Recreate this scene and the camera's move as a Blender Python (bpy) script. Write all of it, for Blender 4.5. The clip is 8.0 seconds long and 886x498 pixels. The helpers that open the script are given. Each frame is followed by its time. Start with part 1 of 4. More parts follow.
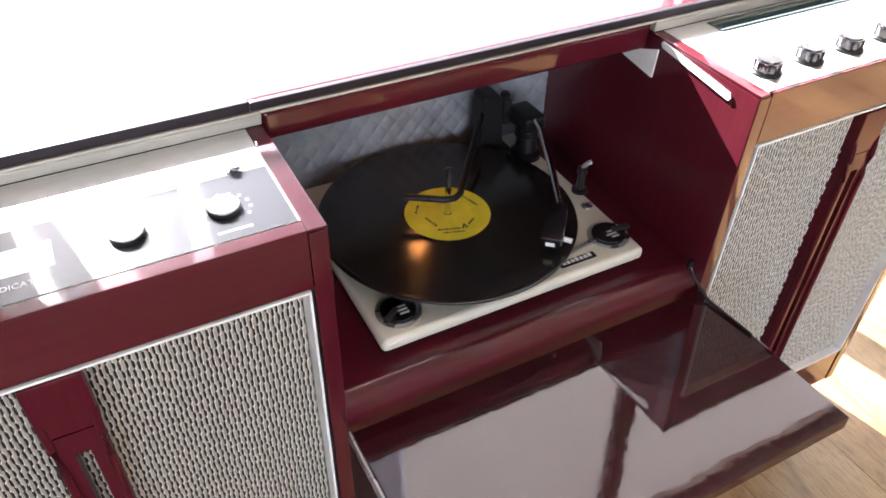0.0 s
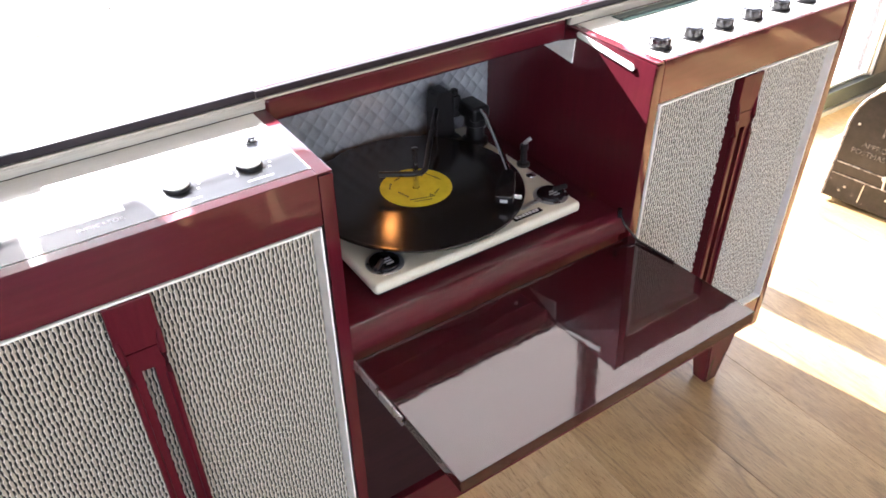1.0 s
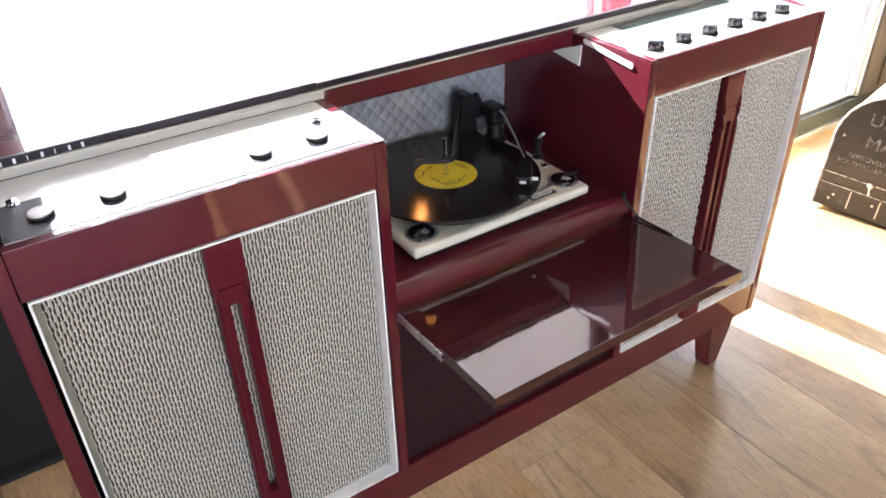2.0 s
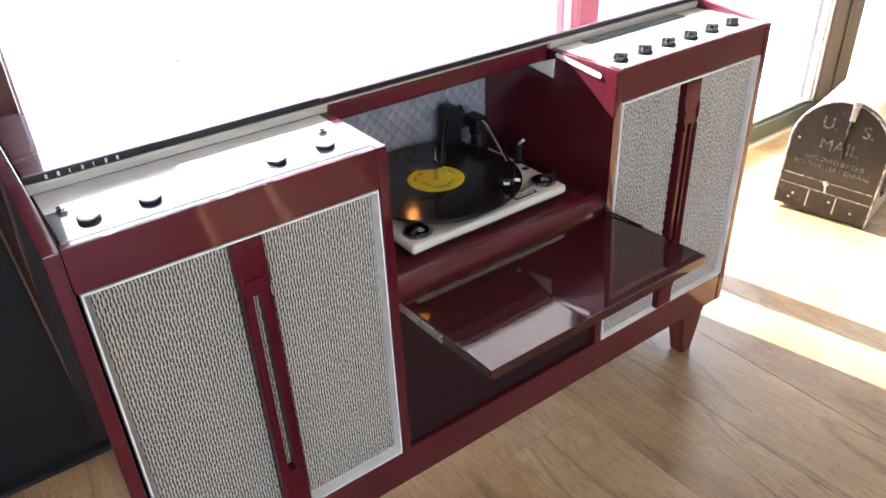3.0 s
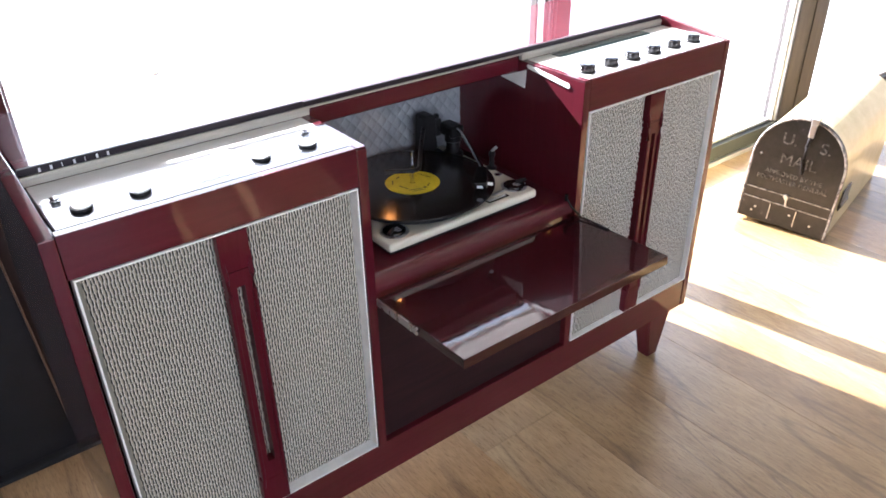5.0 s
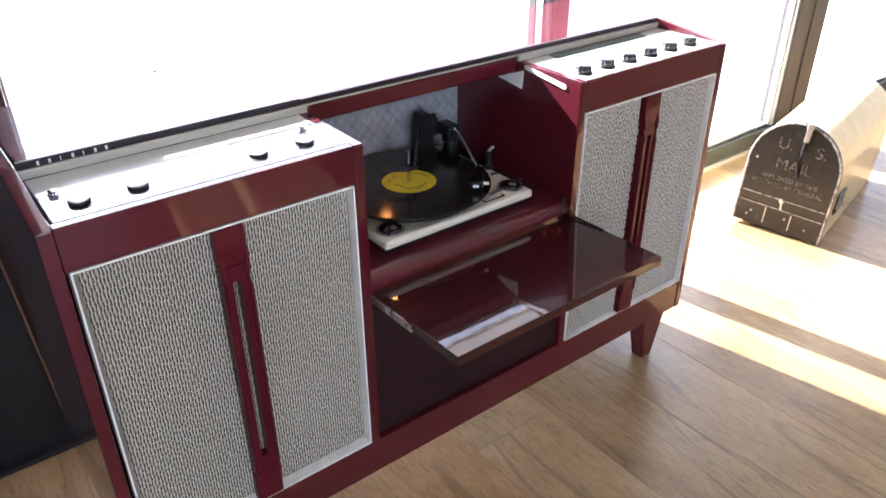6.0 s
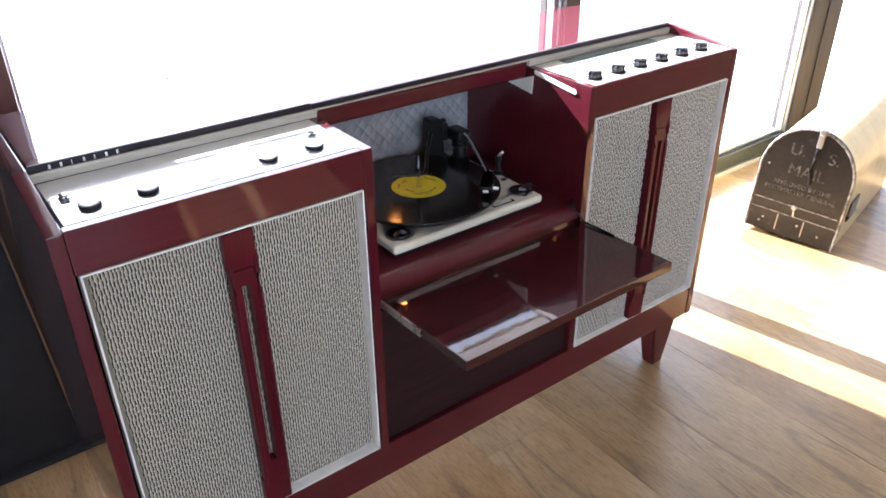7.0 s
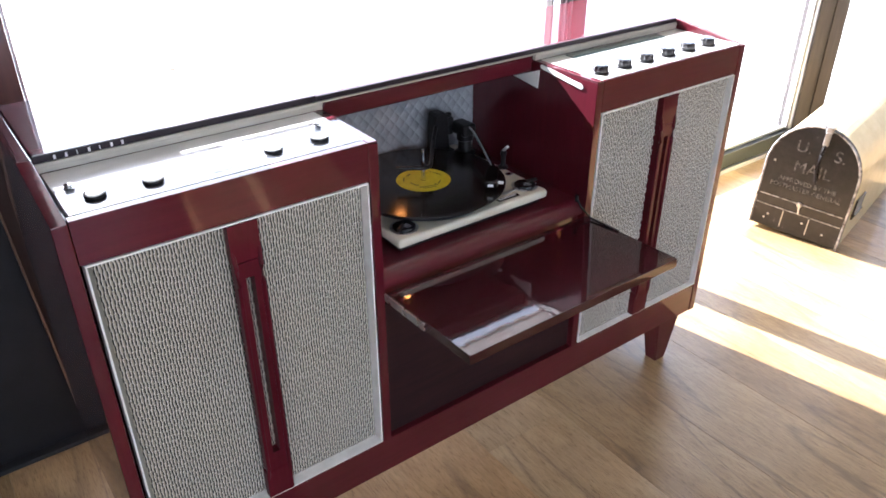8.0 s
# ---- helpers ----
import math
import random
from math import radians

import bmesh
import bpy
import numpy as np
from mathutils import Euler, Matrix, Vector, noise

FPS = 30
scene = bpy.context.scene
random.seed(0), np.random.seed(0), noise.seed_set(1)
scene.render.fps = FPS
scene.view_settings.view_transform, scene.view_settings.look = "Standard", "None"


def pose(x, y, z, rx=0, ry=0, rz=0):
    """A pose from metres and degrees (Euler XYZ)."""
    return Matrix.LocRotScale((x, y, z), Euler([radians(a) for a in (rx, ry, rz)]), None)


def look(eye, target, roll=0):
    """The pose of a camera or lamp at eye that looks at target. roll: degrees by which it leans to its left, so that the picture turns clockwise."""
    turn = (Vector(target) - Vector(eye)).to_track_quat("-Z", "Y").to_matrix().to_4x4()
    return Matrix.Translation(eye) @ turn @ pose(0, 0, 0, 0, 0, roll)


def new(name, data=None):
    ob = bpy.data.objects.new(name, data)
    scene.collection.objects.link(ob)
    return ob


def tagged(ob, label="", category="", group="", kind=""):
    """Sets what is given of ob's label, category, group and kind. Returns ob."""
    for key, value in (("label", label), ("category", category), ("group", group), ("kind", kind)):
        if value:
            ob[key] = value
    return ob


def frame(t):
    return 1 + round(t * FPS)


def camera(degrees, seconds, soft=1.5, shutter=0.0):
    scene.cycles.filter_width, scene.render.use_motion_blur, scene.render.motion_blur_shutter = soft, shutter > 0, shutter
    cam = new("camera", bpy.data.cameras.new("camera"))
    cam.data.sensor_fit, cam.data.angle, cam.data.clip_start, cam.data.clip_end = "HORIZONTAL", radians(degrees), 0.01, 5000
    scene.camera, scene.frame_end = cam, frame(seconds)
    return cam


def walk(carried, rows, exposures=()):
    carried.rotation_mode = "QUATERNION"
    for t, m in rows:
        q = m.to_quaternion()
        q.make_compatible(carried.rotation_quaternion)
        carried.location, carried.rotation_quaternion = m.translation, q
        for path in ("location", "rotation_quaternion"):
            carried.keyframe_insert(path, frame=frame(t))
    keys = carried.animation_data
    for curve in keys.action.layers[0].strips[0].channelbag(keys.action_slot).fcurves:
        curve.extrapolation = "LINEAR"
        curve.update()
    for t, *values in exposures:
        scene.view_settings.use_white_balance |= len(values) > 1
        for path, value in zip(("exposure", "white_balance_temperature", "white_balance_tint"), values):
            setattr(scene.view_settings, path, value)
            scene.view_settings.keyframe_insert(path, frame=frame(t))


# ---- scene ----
cam = camera(60.8, 8.0, soft=1.7)
PATH = [
    (0, (0.325, -0.427, 1.119), (1.058, 0.908, -0.178), 1.5),
    (0.5, (0.248, -0.496, 1.133), (1.137, 0.816, -0.087), -0.1),
    (1, (0.2, -0.584, 1.134), (1.089, 0.757, -0.053), -0.7),
    (1.5, (0.146, -0.67, 1.139), (1.013, 0.717, -0.011), -1.3),
    (1.7, (0.115, -0.688, 1.136), (1.000, 0.711, 0.009), -1.35),
    (2.8, (-0.006, -0.785, 1.1695), (0.964, 0.615, 0.110), -2.6),
    (3, (-0.015, -0.796, 1.172), (0.964, 0.596, 0.12), -2.5),
    (3.5, (-0.041, -0.821, 1.175), (0.981, 0.552, 0.141), -1.5),
    (4, (-0.053, -0.837, 1.175), (0.977, 0.54, 0.153), -1.7),
    (4.5, (-0.054, -0.842, 1.172), (0.99, 0.533, 0.163), -1.3),
    (4.7, (-0.054, -0.844, 1.171), (0.993, 0.531, 0.162), -1.2),
    (5.8, (-0.056, -0.855, 1.1705), (0.998, 0.515, 0.165), -0.2),
    (6, (-0.057, -0.857, 1.17), (0.998, 0.514, 0.166), -0.2),
    (6.5, (-0.056, -0.86, 1.168), (0.99, 0.522, 0.172), -0.4),
    (7, (-0.055, -0.858, 1.166), (0.983, 0.537, 0.178), -0.5),
    (7.5, (-0.056, -0.855, 1.167), (0.975, 0.544, 0.176), -0.2),
    (8, (-0.056, -0.856, 1.164), (0.971, 0.538, 0.164), -0.1),
]
EXPOSURES = [(0.0, 3.64, 6200, 16), (1.5, 3.82, 6150, 16), (3.0, 3.48, 6000, 15), (4.5, 3.36, 5900, 15), (8.0, 3.27, 5850, 15)]
walk(cam, [(t, look(eye, target, roll)) for t, eye, target, roll in PATH], EXPOSURES)

# ---- light ----
SUN_WAY = Vector((0.2, -1.0, -0.652))
world = bpy.data.worlds.new("world")
scene.world = world
world.use_nodes = True
wn = world.node_tree.nodes
sky = wn.new("ShaderNodeTexSky")
sky.sky_type = "NISHITA"
sky.sun_disc = False
sky.sun_elevation = radians(32.6)
sky.sun_rotation = radians(-11.3)
sky.air_density, sky.dust_density, sky.ozone_density = 0.9, 1.2, 0.6
haze = wn.new("ShaderNodeHueSaturation")
haze.inputs["Saturation"].default_value = 0.45
world.node_tree.links.new(sky.outputs[0], haze.inputs["Color"])
world.node_tree.links.new(haze.outputs[0], wn["Background"].inputs[0])
wn["Background"].inputs[1].default_value = 0.115
sun = new("sun", bpy.data.lights.new("sun", "SUN"))
sun.data.energy, sun.data.angle, sun.data.color = 4.8, radians(0.5), (1.0, 0.98, 0.955)
sun.matrix_world = look((0, 0, 5), Vector((0, 0, 5)) + SUN_WAY)


# ---- building helpers ----
def box(bm, x0, x1, y0, y1, z0, z1, bev=0.0, seg=2):
    """A box between two corners, with rounded edges where bev is given."""
    made = bmesh.ops.create_cube(bm, size=1.0)["verts"]
    bmesh.ops.transform(bm, verts=made, matrix=Matrix.LocRotScale(((x0 + x1) / 2, (y0 + y1) / 2, (z0 + z1) / 2), None, (x1 - x0, y1 - y0, z1 - z0)))
    if bev:
        edges = list({e for v in made for e in v.link_edges})
        bmesh.ops.bevel(bm, geom=edges, offset=bev, segments=seg, affect="EDGES", profile=0.5)
    return bm


def lathe(bm, profile, at=(0, 0, 0), steps=32, m=None):
    """A turned body from (radius, height) pairs, closed where a radius is 0."""
    rings = []
    for r, z in profile:
        if r <= 0:
            rings.append([bm.verts.new((0, 0, z))])
        else:
            rings.append([bm.verts.new((r * math.cos(2 * math.pi * i / steps), r * math.sin(2 * math.pi * i / steps), z)) for i in range(steps)])
    for a, b in zip(rings, rings[1:]):
        for i in range(steps):
            j = (i + 1) % steps
            if len(a) == 1 and len(b) > 1:
                bm.faces.new((a[0], b[j], b[i]))
            elif len(b) == 1 and len(a) > 1:
                bm.faces.new((a[i], a[j], b[0]))
            elif len(a) > 1:
                bm.faces.new((a[i], a[j], b[j], b[i]))
    verts = [v for ring in rings for v in ring]
    bmesh.ops.transform(bm, verts=verts, matrix=Matrix.Translation(at) @ (m or Matrix()))
    bmesh.ops.recalc_face_normals(bm, faces=bm.faces[:])
    return bm


def tube(bm, points, radius, steps=12):
    """A round bar along a line of points, with flat ends."""
    pts = [Vector(p) for p in points]
    rings = []
    for k, p in enumerate(pts):
        way = (pts[min(k + 1, len(pts) - 1)] - pts[max(k - 1, 0)]).normalized()
        side = way.cross(Vector((0, 0, 1)))
        if side.length < 0.01:
            side = Vector((1, 0, 0))
        side.normalize()
        up = side.cross(way)
        rings.append([bm.verts.new(p + radius * (math.cos(2 * math.pi * i / steps) * side + math.sin(2 * math.pi * i / steps) * up)) for i in range(steps)])
    for a, b in zip(rings, rings[1:]):
        for i in range(steps):
            j = (i + 1) % steps
            bm.faces.new((a[i], a[j], b[j], b[i]))
    bm.faces.new(rings[0])
    bm.faces.new(rings[-1])
    bmesh.ops.recalc_face_normals(bm, faces=bm.faces[:])
    return bm


def slab(bm, outline, axis, lo, hi, bev=0.0, seg=2):
    """An outline of (u, v) pairs, drawn out along an axis: x takes (y, z), y takes (x, z), z takes (x, y)."""
    def put(u, v, w):
        return {"x": (w, u, v), "y": (u, w, v), "z": (u, v, w)}[axis]
    a = [bm.verts.new(put(u, v, lo)) for u, v in outline]
    b = [bm.verts.new(put(u, v, hi)) for u, v in outline]
    faces = [bm.faces.new(a), bm.faces.new(b)]
    n = len(outline)
    faces += [bm.faces.new((a[i], a[(i + 1) % n], b[(i + 1) % n], b[i])) for i in range(n)]
    bmesh.ops.recalc_face_normals(bm, faces=faces)
    if bev:
        edges = list({e for f in faces for e in f.edges})
        bmesh.ops.bevel(bm, geom=edges, offset=bev, segments=seg, affect="EDGES", profile=0.5)
    return bm


def ring_slab(bm, x0, x1, z0, z1, a0, a1, c0, c1, y0, y1):
    """An upright plate with one oblong hole through it."""
    rows = []
    for y in (y0, y1):
        outer = [bm.verts.new(p) for p in ((x0, y, z0), (x1, y, z0), (x1, y, z1), (x0, y, z1))]
        inner = [bm.verts.new(p) for p in ((a0, y, c0), (a1, y, c0), (a1, y, c1), (a0, y, c1))]
        rows.append((outer, inner))
    for i in range(4):
        j = (i + 1) % 4
        for outer, inner in rows:
            bm.faces.new((outer[i], outer[j], inner[j], inner[i]))
        for k in (0, 1):
            bm.faces.new((rows[0][k][i], rows[0][k][j], rows[1][k][j], rows[1][k][i]))
    bmesh.ops.recalc_face_normals(bm, faces=bm.faces[:])
    return bm


BASE = {}


def thing(name, base, label, category, group="", kind=""):
    """A top-level thing: an Empty at its base. Its parts are built in world metres unless base is None."""
    ob = new(name)
    ob.empty_display_size = 0.05
    BASE[ob.name] = Vector(base)
    ob.location = base
    return tagged(ob, label, category, group, kind)


def mesh_of(bm, name, material, base=None, sharp=35):
    if base is not None:
        bmesh.ops.translate(bm, verts=bm.verts[:], vec=-base)
    for f in bm.faces:
        f.smooth = True
    for e in bm.edges:
        if len(e.link_faces) == 2 and e.calc_face_angle(0) > radians(sharp):
            e.smooth = False
    me = bpy.data.meshes.new(name)
    bm.to_mesh(me)
    bm.free()
    me.materials.append(material)
    return me


def even_normals(ob):
    """Keeps large flat faces flat in the shading next to small rounded edges."""
    even = ob.modifiers.new("even_normals", "WEIGHTED_NORMAL")
    even.keep_sharp, even.weight = True, 90


def part(name, bm, material, parent, label="", kind=""):
    """One mesh under a thing or under a part, built in the thing's own coordinates."""
    base = BASE.get(parent.name, Vector((0, 0, 0)))
    ob = new(name, mesh_of(bm, name, material, base))
    ob.parent = parent
    BASE[ob.name] = base
    even_normals(ob)
    return tagged(ob, label, kind=kind)


def again(ob, shift, parent=None):
    """The same part once more, with its sub-parts, moved by shift. They share their meshes."""
    twin = ob.copy()
    scene.collection.objects.link(twin)
    twin.parent = parent or ob.parent
    twin.location = ob.location + Vector(shift)
    BASE[twin.name] = BASE.get(ob.name, Vector((0, 0, 0)))
    for child in ob.children:
        sub = child.copy()
        scene.collection.objects.link(sub)
        sub.parent = twin
    return twin


def solid(name, bm, material, label="", category="", kind="structure"):
    """A single mesh at top level."""
    ob = new(name, mesh_of(bm, name, material))
    even_normals(ob)
    return tagged(ob, label, category, kind=kind)


def words(text, size, depth, material, name, parent, m):
    """Raised lettering in the built-in font, as a mesh part."""
    curve = bpy.data.curves.new(name, "FONT")
    curve.body, curve.size, curve.extrude, curve.align_x, curve.align_y = text, size, depth, "CENTER", "CENTER"
    temp = new("lettering", curve)
    me = bpy.data.meshes.new_from_object(temp.evaluated_get(bpy.context.evaluated_depsgraph_get()))
    bpy.data.objects.remove(temp)
    bpy.data.curves.remove(curve)
    me.transform(m)
    me.materials.clear()
    me.materials.append(material)
    ob = new(name, me)
    ob.parent = parent
    return ob


# ---- materials ----
def material(name, base=(0.5, 0.5, 0.5), rough=0.5, metal=0.0, coat=0.0, coat_rough=0.05, spec=0.5):
    m = bpy.data.materials.new(name)
    m.use_nodes = True
    b = m.node_tree.nodes["Principled BSDF"]
    b.inputs["Base Color"].default_value = (*base, 1)
    b.inputs["Roughness"].default_value = rough
    b.inputs["Metallic"].default_value = metal
    b.inputs["Coat Weight"].default_value = coat
    b.inputs["Coat Roughness"].default_value = coat_rough
    b.inputs["Specular IOR Level"].default_value = spec
    return m


def node(m, kind, **inputs):
    n = m.node_tree.nodes.new(kind)
    for key, value in inputs.items():
        n.inputs[key.replace("_", " ")].default_value = value
    return n


def wire(m, a, b):
    m.node_tree.links.new(a, b)


def spots(m, scale, stretch=(1, 1, 1), detail=4.0, rough=0.6, distortion=0.0):
    """Noise on the object's own coordinates, stretched along its axes."""
    co = node(m, "ShaderNodeTexCoord")
    mp = node(m, "ShaderNodeMapping", Scale=stretch)
    nz = node(m, "ShaderNodeTexNoise", Scale=scale, Detail=detail, Roughness=rough, Distortion=distortion)
    wire(m, co.outputs["Object"], mp.inputs["Vector"])
    wire(m, mp.outputs["Vector"], nz.inputs["Vector"])
    return nz.outputs["Fac"]


def ramp(m, fac, stops):
    r = node(m, "ShaderNodeValToRGB")
    while len(r.color_ramp.elements) < len(stops):
        r.color_ramp.elements.new(0.5)
    for e, (at, colour) in zip(r.color_ramp.elements, stops):
        e.position, e.color = at, (*colour, 1)
    wire(m, fac, r.inputs["Fac"])
    return r.outputs["Color"]


def mixed(m, fac, a, b, how="MIX"):
    x = node(m, "ShaderNodeMix")
    x.data_type, x.blend_type = "RGBA", how
    for value, slot in ((fac, 0), (a, 6), (b, 7)):
        if isinstance(value, (int, float)):
            x.inputs[slot].default_value = value
        elif isinstance(value, tuple):
            x.inputs[slot].default_value = (*value, 1)
        else:
            wire(m, value, x.inputs[slot])
    return x.outputs[2]


def bump(m, height, strength, distance, slot="Normal"):
    b = node(m, "ShaderNodeBump", Strength=strength, Distance=distance)
    wire(m, height, b.inputs["Height"])
    wire(m, b.outputs[0], m.node_tree.nodes["Principled BSDF"].inputs[slot])


def colour(m, out, slot="Base Color"):
    wire(m, out, m.node_tree.nodes["Principled BSDF"].inputs[slot])


def lacquer(name, dark, light, stretch, dust=0.015):
    m = material(name, rough=0.42, coat=1.0, coat_rough=0.03, spec=0.03)
    grain = ramp(m, spots(m, 9, stretch, 6, 0.65, 0.3), ((0.2, dark), (0.8, light)))
    clouds = ramp(m, spots(m, 3.5, (1, 1, 1), 2, 0.5), ((0.3, (0.75, 0.75, 0.75)), (0.7, (1, 1, 1))))
    colour(m, mixed(m, 1.0, grain, clouds, "MULTIPLY"))
    b = m.node_tree.nodes["Principled BSDF"]
    b.inputs["Sheen Weight"].default_value, b.inputs["Sheen Roughness"].default_value = dust, 0.5
    bump(m, spots(m, 26, (1, 1, 1), 3, 0.5), 0.03, 0.004, "Coat Normal")
    colour(m, ramp(m, spots(m, 60, (1, 1, 1), 5, 0.7), ((0.4, (0.02, 0.02, 0.02)), (0.8, (0.09, 0.09, 0.09)))), "Coat Roughness")
    return m


RED_X = lacquer("mahogany_lacquer_lengthwise", (0.070, 0.0056, 0.0116), (0.100, 0.0084, 0.0166), (1.2, 14, 14))
RED_Z = lacquer("mahogany_lacquer_upright", (0.070, 0.0056, 0.0116), (0.100, 0.0084, 0.0166), (14, 14, 1.2))
# the cabinet lacquer in a darker red, for inner, back and bottom boards
DARK_RED = lacquer("darker_cabinet_lacquer", (0.016, 0.004, 0.005), (0.030, 0.007, 0.008), (1.2, 14, 14))
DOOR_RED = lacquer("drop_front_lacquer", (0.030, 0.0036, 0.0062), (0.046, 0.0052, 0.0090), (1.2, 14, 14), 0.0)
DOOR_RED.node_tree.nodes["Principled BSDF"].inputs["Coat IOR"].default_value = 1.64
RAIL_RED = lacquer("satin_rail_lacquer", (0.070, 0.0056, 0.0116), (0.100, 0.0084, 0.0166), (14, 14, 1.2))
RAIL_RED.node_tree.nodes["Principled BSDF"].inputs["Coat Weight"].default_value = 0.35
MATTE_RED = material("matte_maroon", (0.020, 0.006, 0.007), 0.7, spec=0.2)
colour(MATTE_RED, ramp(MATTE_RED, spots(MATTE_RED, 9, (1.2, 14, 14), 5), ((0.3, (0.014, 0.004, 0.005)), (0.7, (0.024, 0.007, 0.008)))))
SATIN = material("satin_metal_bar", (0.50, 0.47, 0.40), 0.45, 0.3)
colour(SATIN, ramp(SATIN, spots(SATIN, 50, (0.3, 8, 8)), ((0.3, (0.44, 0.41, 0.35)), (0.8, (0.56, 0.53, 0.46)))))

PLATE = material("silver_panel", (0.55, 0.54, 0.51), 0.4, 0.2, coat=1.0, coat_rough=0.04)
colour(PLATE, ramp(PLATE, spots(PLATE, 40, (0.6, 30, 30), 4), ((0.3, (0.50, 0.49, 0.45)), (0.8, (0.60, 0.59, 0.55)))))
PRINT_BLACK = material("gloss_black_panel", (0.040, 0.042, 0.046), 0.4, coat=1.0, coat_rough=0.04, spec=0.15)
STRIP = material("dark_strip", (0.020, 0.014, 0.018), 0.45, spec=0.25)
colour(STRIP, ramp(STRIP, spots(STRIP, 40, (0.3, 5, 5)), ((0.3, (0.35,) * 3), (0.8, (0.55,) * 3))), "Roughness")
colour(PRINT_BLACK, ramp(PRINT_BLACK, spots(PRINT_BLACK, 60), ((0.3, (0.02,) * 3), (0.8, (0.08,) * 3))), "Coat Roughness")
CHROME = material("chrome", (0.75, 0.75, 0.76), 0.12, 1.0)
colour(CHROME, ramp(CHROME, spots(CHROME, 90), ((0.3, (0.06,) * 3), (0.8, (0.22,) * 3))), "Roughness")
STEEL = material("dull_steel", (0.42, 0.42, 0.43), 0.3, 1.0)
colour(STEEL, ramp(STEEL, spots(STEEL, 60), ((0.3, (0.22,) * 3), (0.8, (0.45,) * 3))), "Roughness")
TRIM_WHITE = material("white_trim", (0.70, 0.71, 0.74), 0.35)
colour(TRIM_WHITE, ramp(TRIM_WHITE, spots(TRIM_WHITE, 45, (1, 1, 1), 5), ((0.3, (0.78, 0.77, 0.74)), (0.6, (0.90, 0.89, 0.86)))))
BLACK = material("black_plastic", (0.011, 0.010, 0.011), 0.35, spec=0.28)
colour(BLACK, ramp(BLACK, spots(BLACK, 70), ((0.3, (0.25,) * 3), (0.8, (0.45,) * 3))), "Roughness")
GLOSS_BLACK = material("gloss_black", (0.012, 0.011, 0.014), 0.12, coat=0.6)
INK = material("white_ink", (0.75, 0.75, 0.76), 0.5)
GREY_INK = material("grey_ink", (0.42, 0.42, 0.44), 0.5)
DARK_INK = material("dark_ink", (0.03, 0.03, 0.02), 0.6)
DIAL_GLASS = material("dial_glass", (0.03, 0.055, 0.05), 0.06, coat=0.5)
METER = material("meter_window", (0.78, 0.78, 0.76), 0.12, coat=1.0)
CREAM = material("cream_enamel", (0.66, 0.62, 0.50), 0.32, coat=0.3)
colour(CREAM, mixed(CREAM, spots(CREAM, 14, (1, 1, 1), 5), (0.70, 0.66, 0.55), (0.60, 0.56, 0.44)))
BACKING = material("black_backing", (0.012, 0.012, 0.012), 0.9)
THREAD = material("grille_thread", rough=0.8, spec=0.2)
colour(THREAD, ramp(THREAD, spots(THREAD, 220, (1, 1, 0.25), 3), ((0.3, (0.330, 0.288, 0.226)), (0.7, (0.480, 0.425, 0.340)))))
YARN = material("pale_yarn", rough=0.7, spec=0.2)
colour(YARN, ramp(YARN, spots(YARN, 160, (1, 1, 0.4), 3), ((0.3, (0.80, 0.74, 0.63)), (0.7, (0.92, 0.87, 0.78)))))
EDGE_TAPE = material("olive_edge_tape", (0.19, 0.185, 0.15), 0.6)
colour(EDGE_TAPE, ramp(EDGE_TAPE, spots(EDGE_TAPE, 60, (1, 1, 0.3), 4), ((0.3, (0.16, 0.155, 0.125)), (0.7, (0.22, 0.215, 0.175)))))
QUILT = material("quilted_vinyl", rough=0.38)
colour(QUILT, ramp(QUILT, spots(QUILT, 30, (1, 1, 1), 4), ((0.3, (0.19, 0.195, 0.21)), (0.7, (0.28, 0.285, 0.30)))))
bump(QUILT, spots(QUILT, 400, (1, 1, 1), 2), 0.2, 0.001)

VINYL = material("vinyl", (0.014, 0.013, 0.014), 0.14, coat=0.0, spec=0.55)
vc = node(VINYL, "ShaderNodeTexCoord")
vs = node(VINYL, "ShaderNodeSeparateXYZ")
wire(VINYL, vc.outputs["Object"], vs.inputs[0])
vl = node(VINYL, "ShaderNodeVectorMath")
vl.operation = "LENGTH"
vm = node(VINYL, "ShaderNodeCombineXYZ")
wire(VINYL, vs.outputs[0], vm.inputs[0])
wire(VINYL, vs.outputs[1], vm.inputs[1])
wire(VINYL, vm.outputs[0], vl.inputs[0])
vr = node(VINYL, "ShaderNodeMath")
vr.operation = "MULTIPLY"
vr.inputs[1].default_value = 4200.0
wire(VINYL, vl.outputs["Value"], vr.inputs[0])
vsin = node(VINYL, "ShaderNodeMath")
vsin.operation = "SINE"
wire(VINYL, vr.outputs[0], vsin.inputs[0])
bump(VINYL, vsin.outputs[0], 0.025, 0.0004)

LABEL = material("yellow_label", rough=0.55)
colour(LABEL, ramp(LABEL, spots(LABEL, 60, (1, 1, 1), 5), ((0.3, (0.62, 0.50, 0.015)), (0.7, (0.74, 0.62, 0.03)))))
COPPER = material("copper", (0.60, 0.28, 0.12), 0.25, 1.0)
BROWN_EDGE = material("brown_edge", (0.10, 0.055, 0.032), 0.45)
BRONZE = material("bronze_frame", rough=0.42, spec=0.25)
colour(BRONZE, ramp(BRONZE, spots(BRONZE, 8, (6, 6, 1), 5), ((0.3, (0.042, 0.037, 0.034)), (0.7, (0.070, 0.060, 0.055)))))
DARK_RAIL = material("dark_rail", (0.03, 0.033, 0.03), 0.4, spec=0.22)
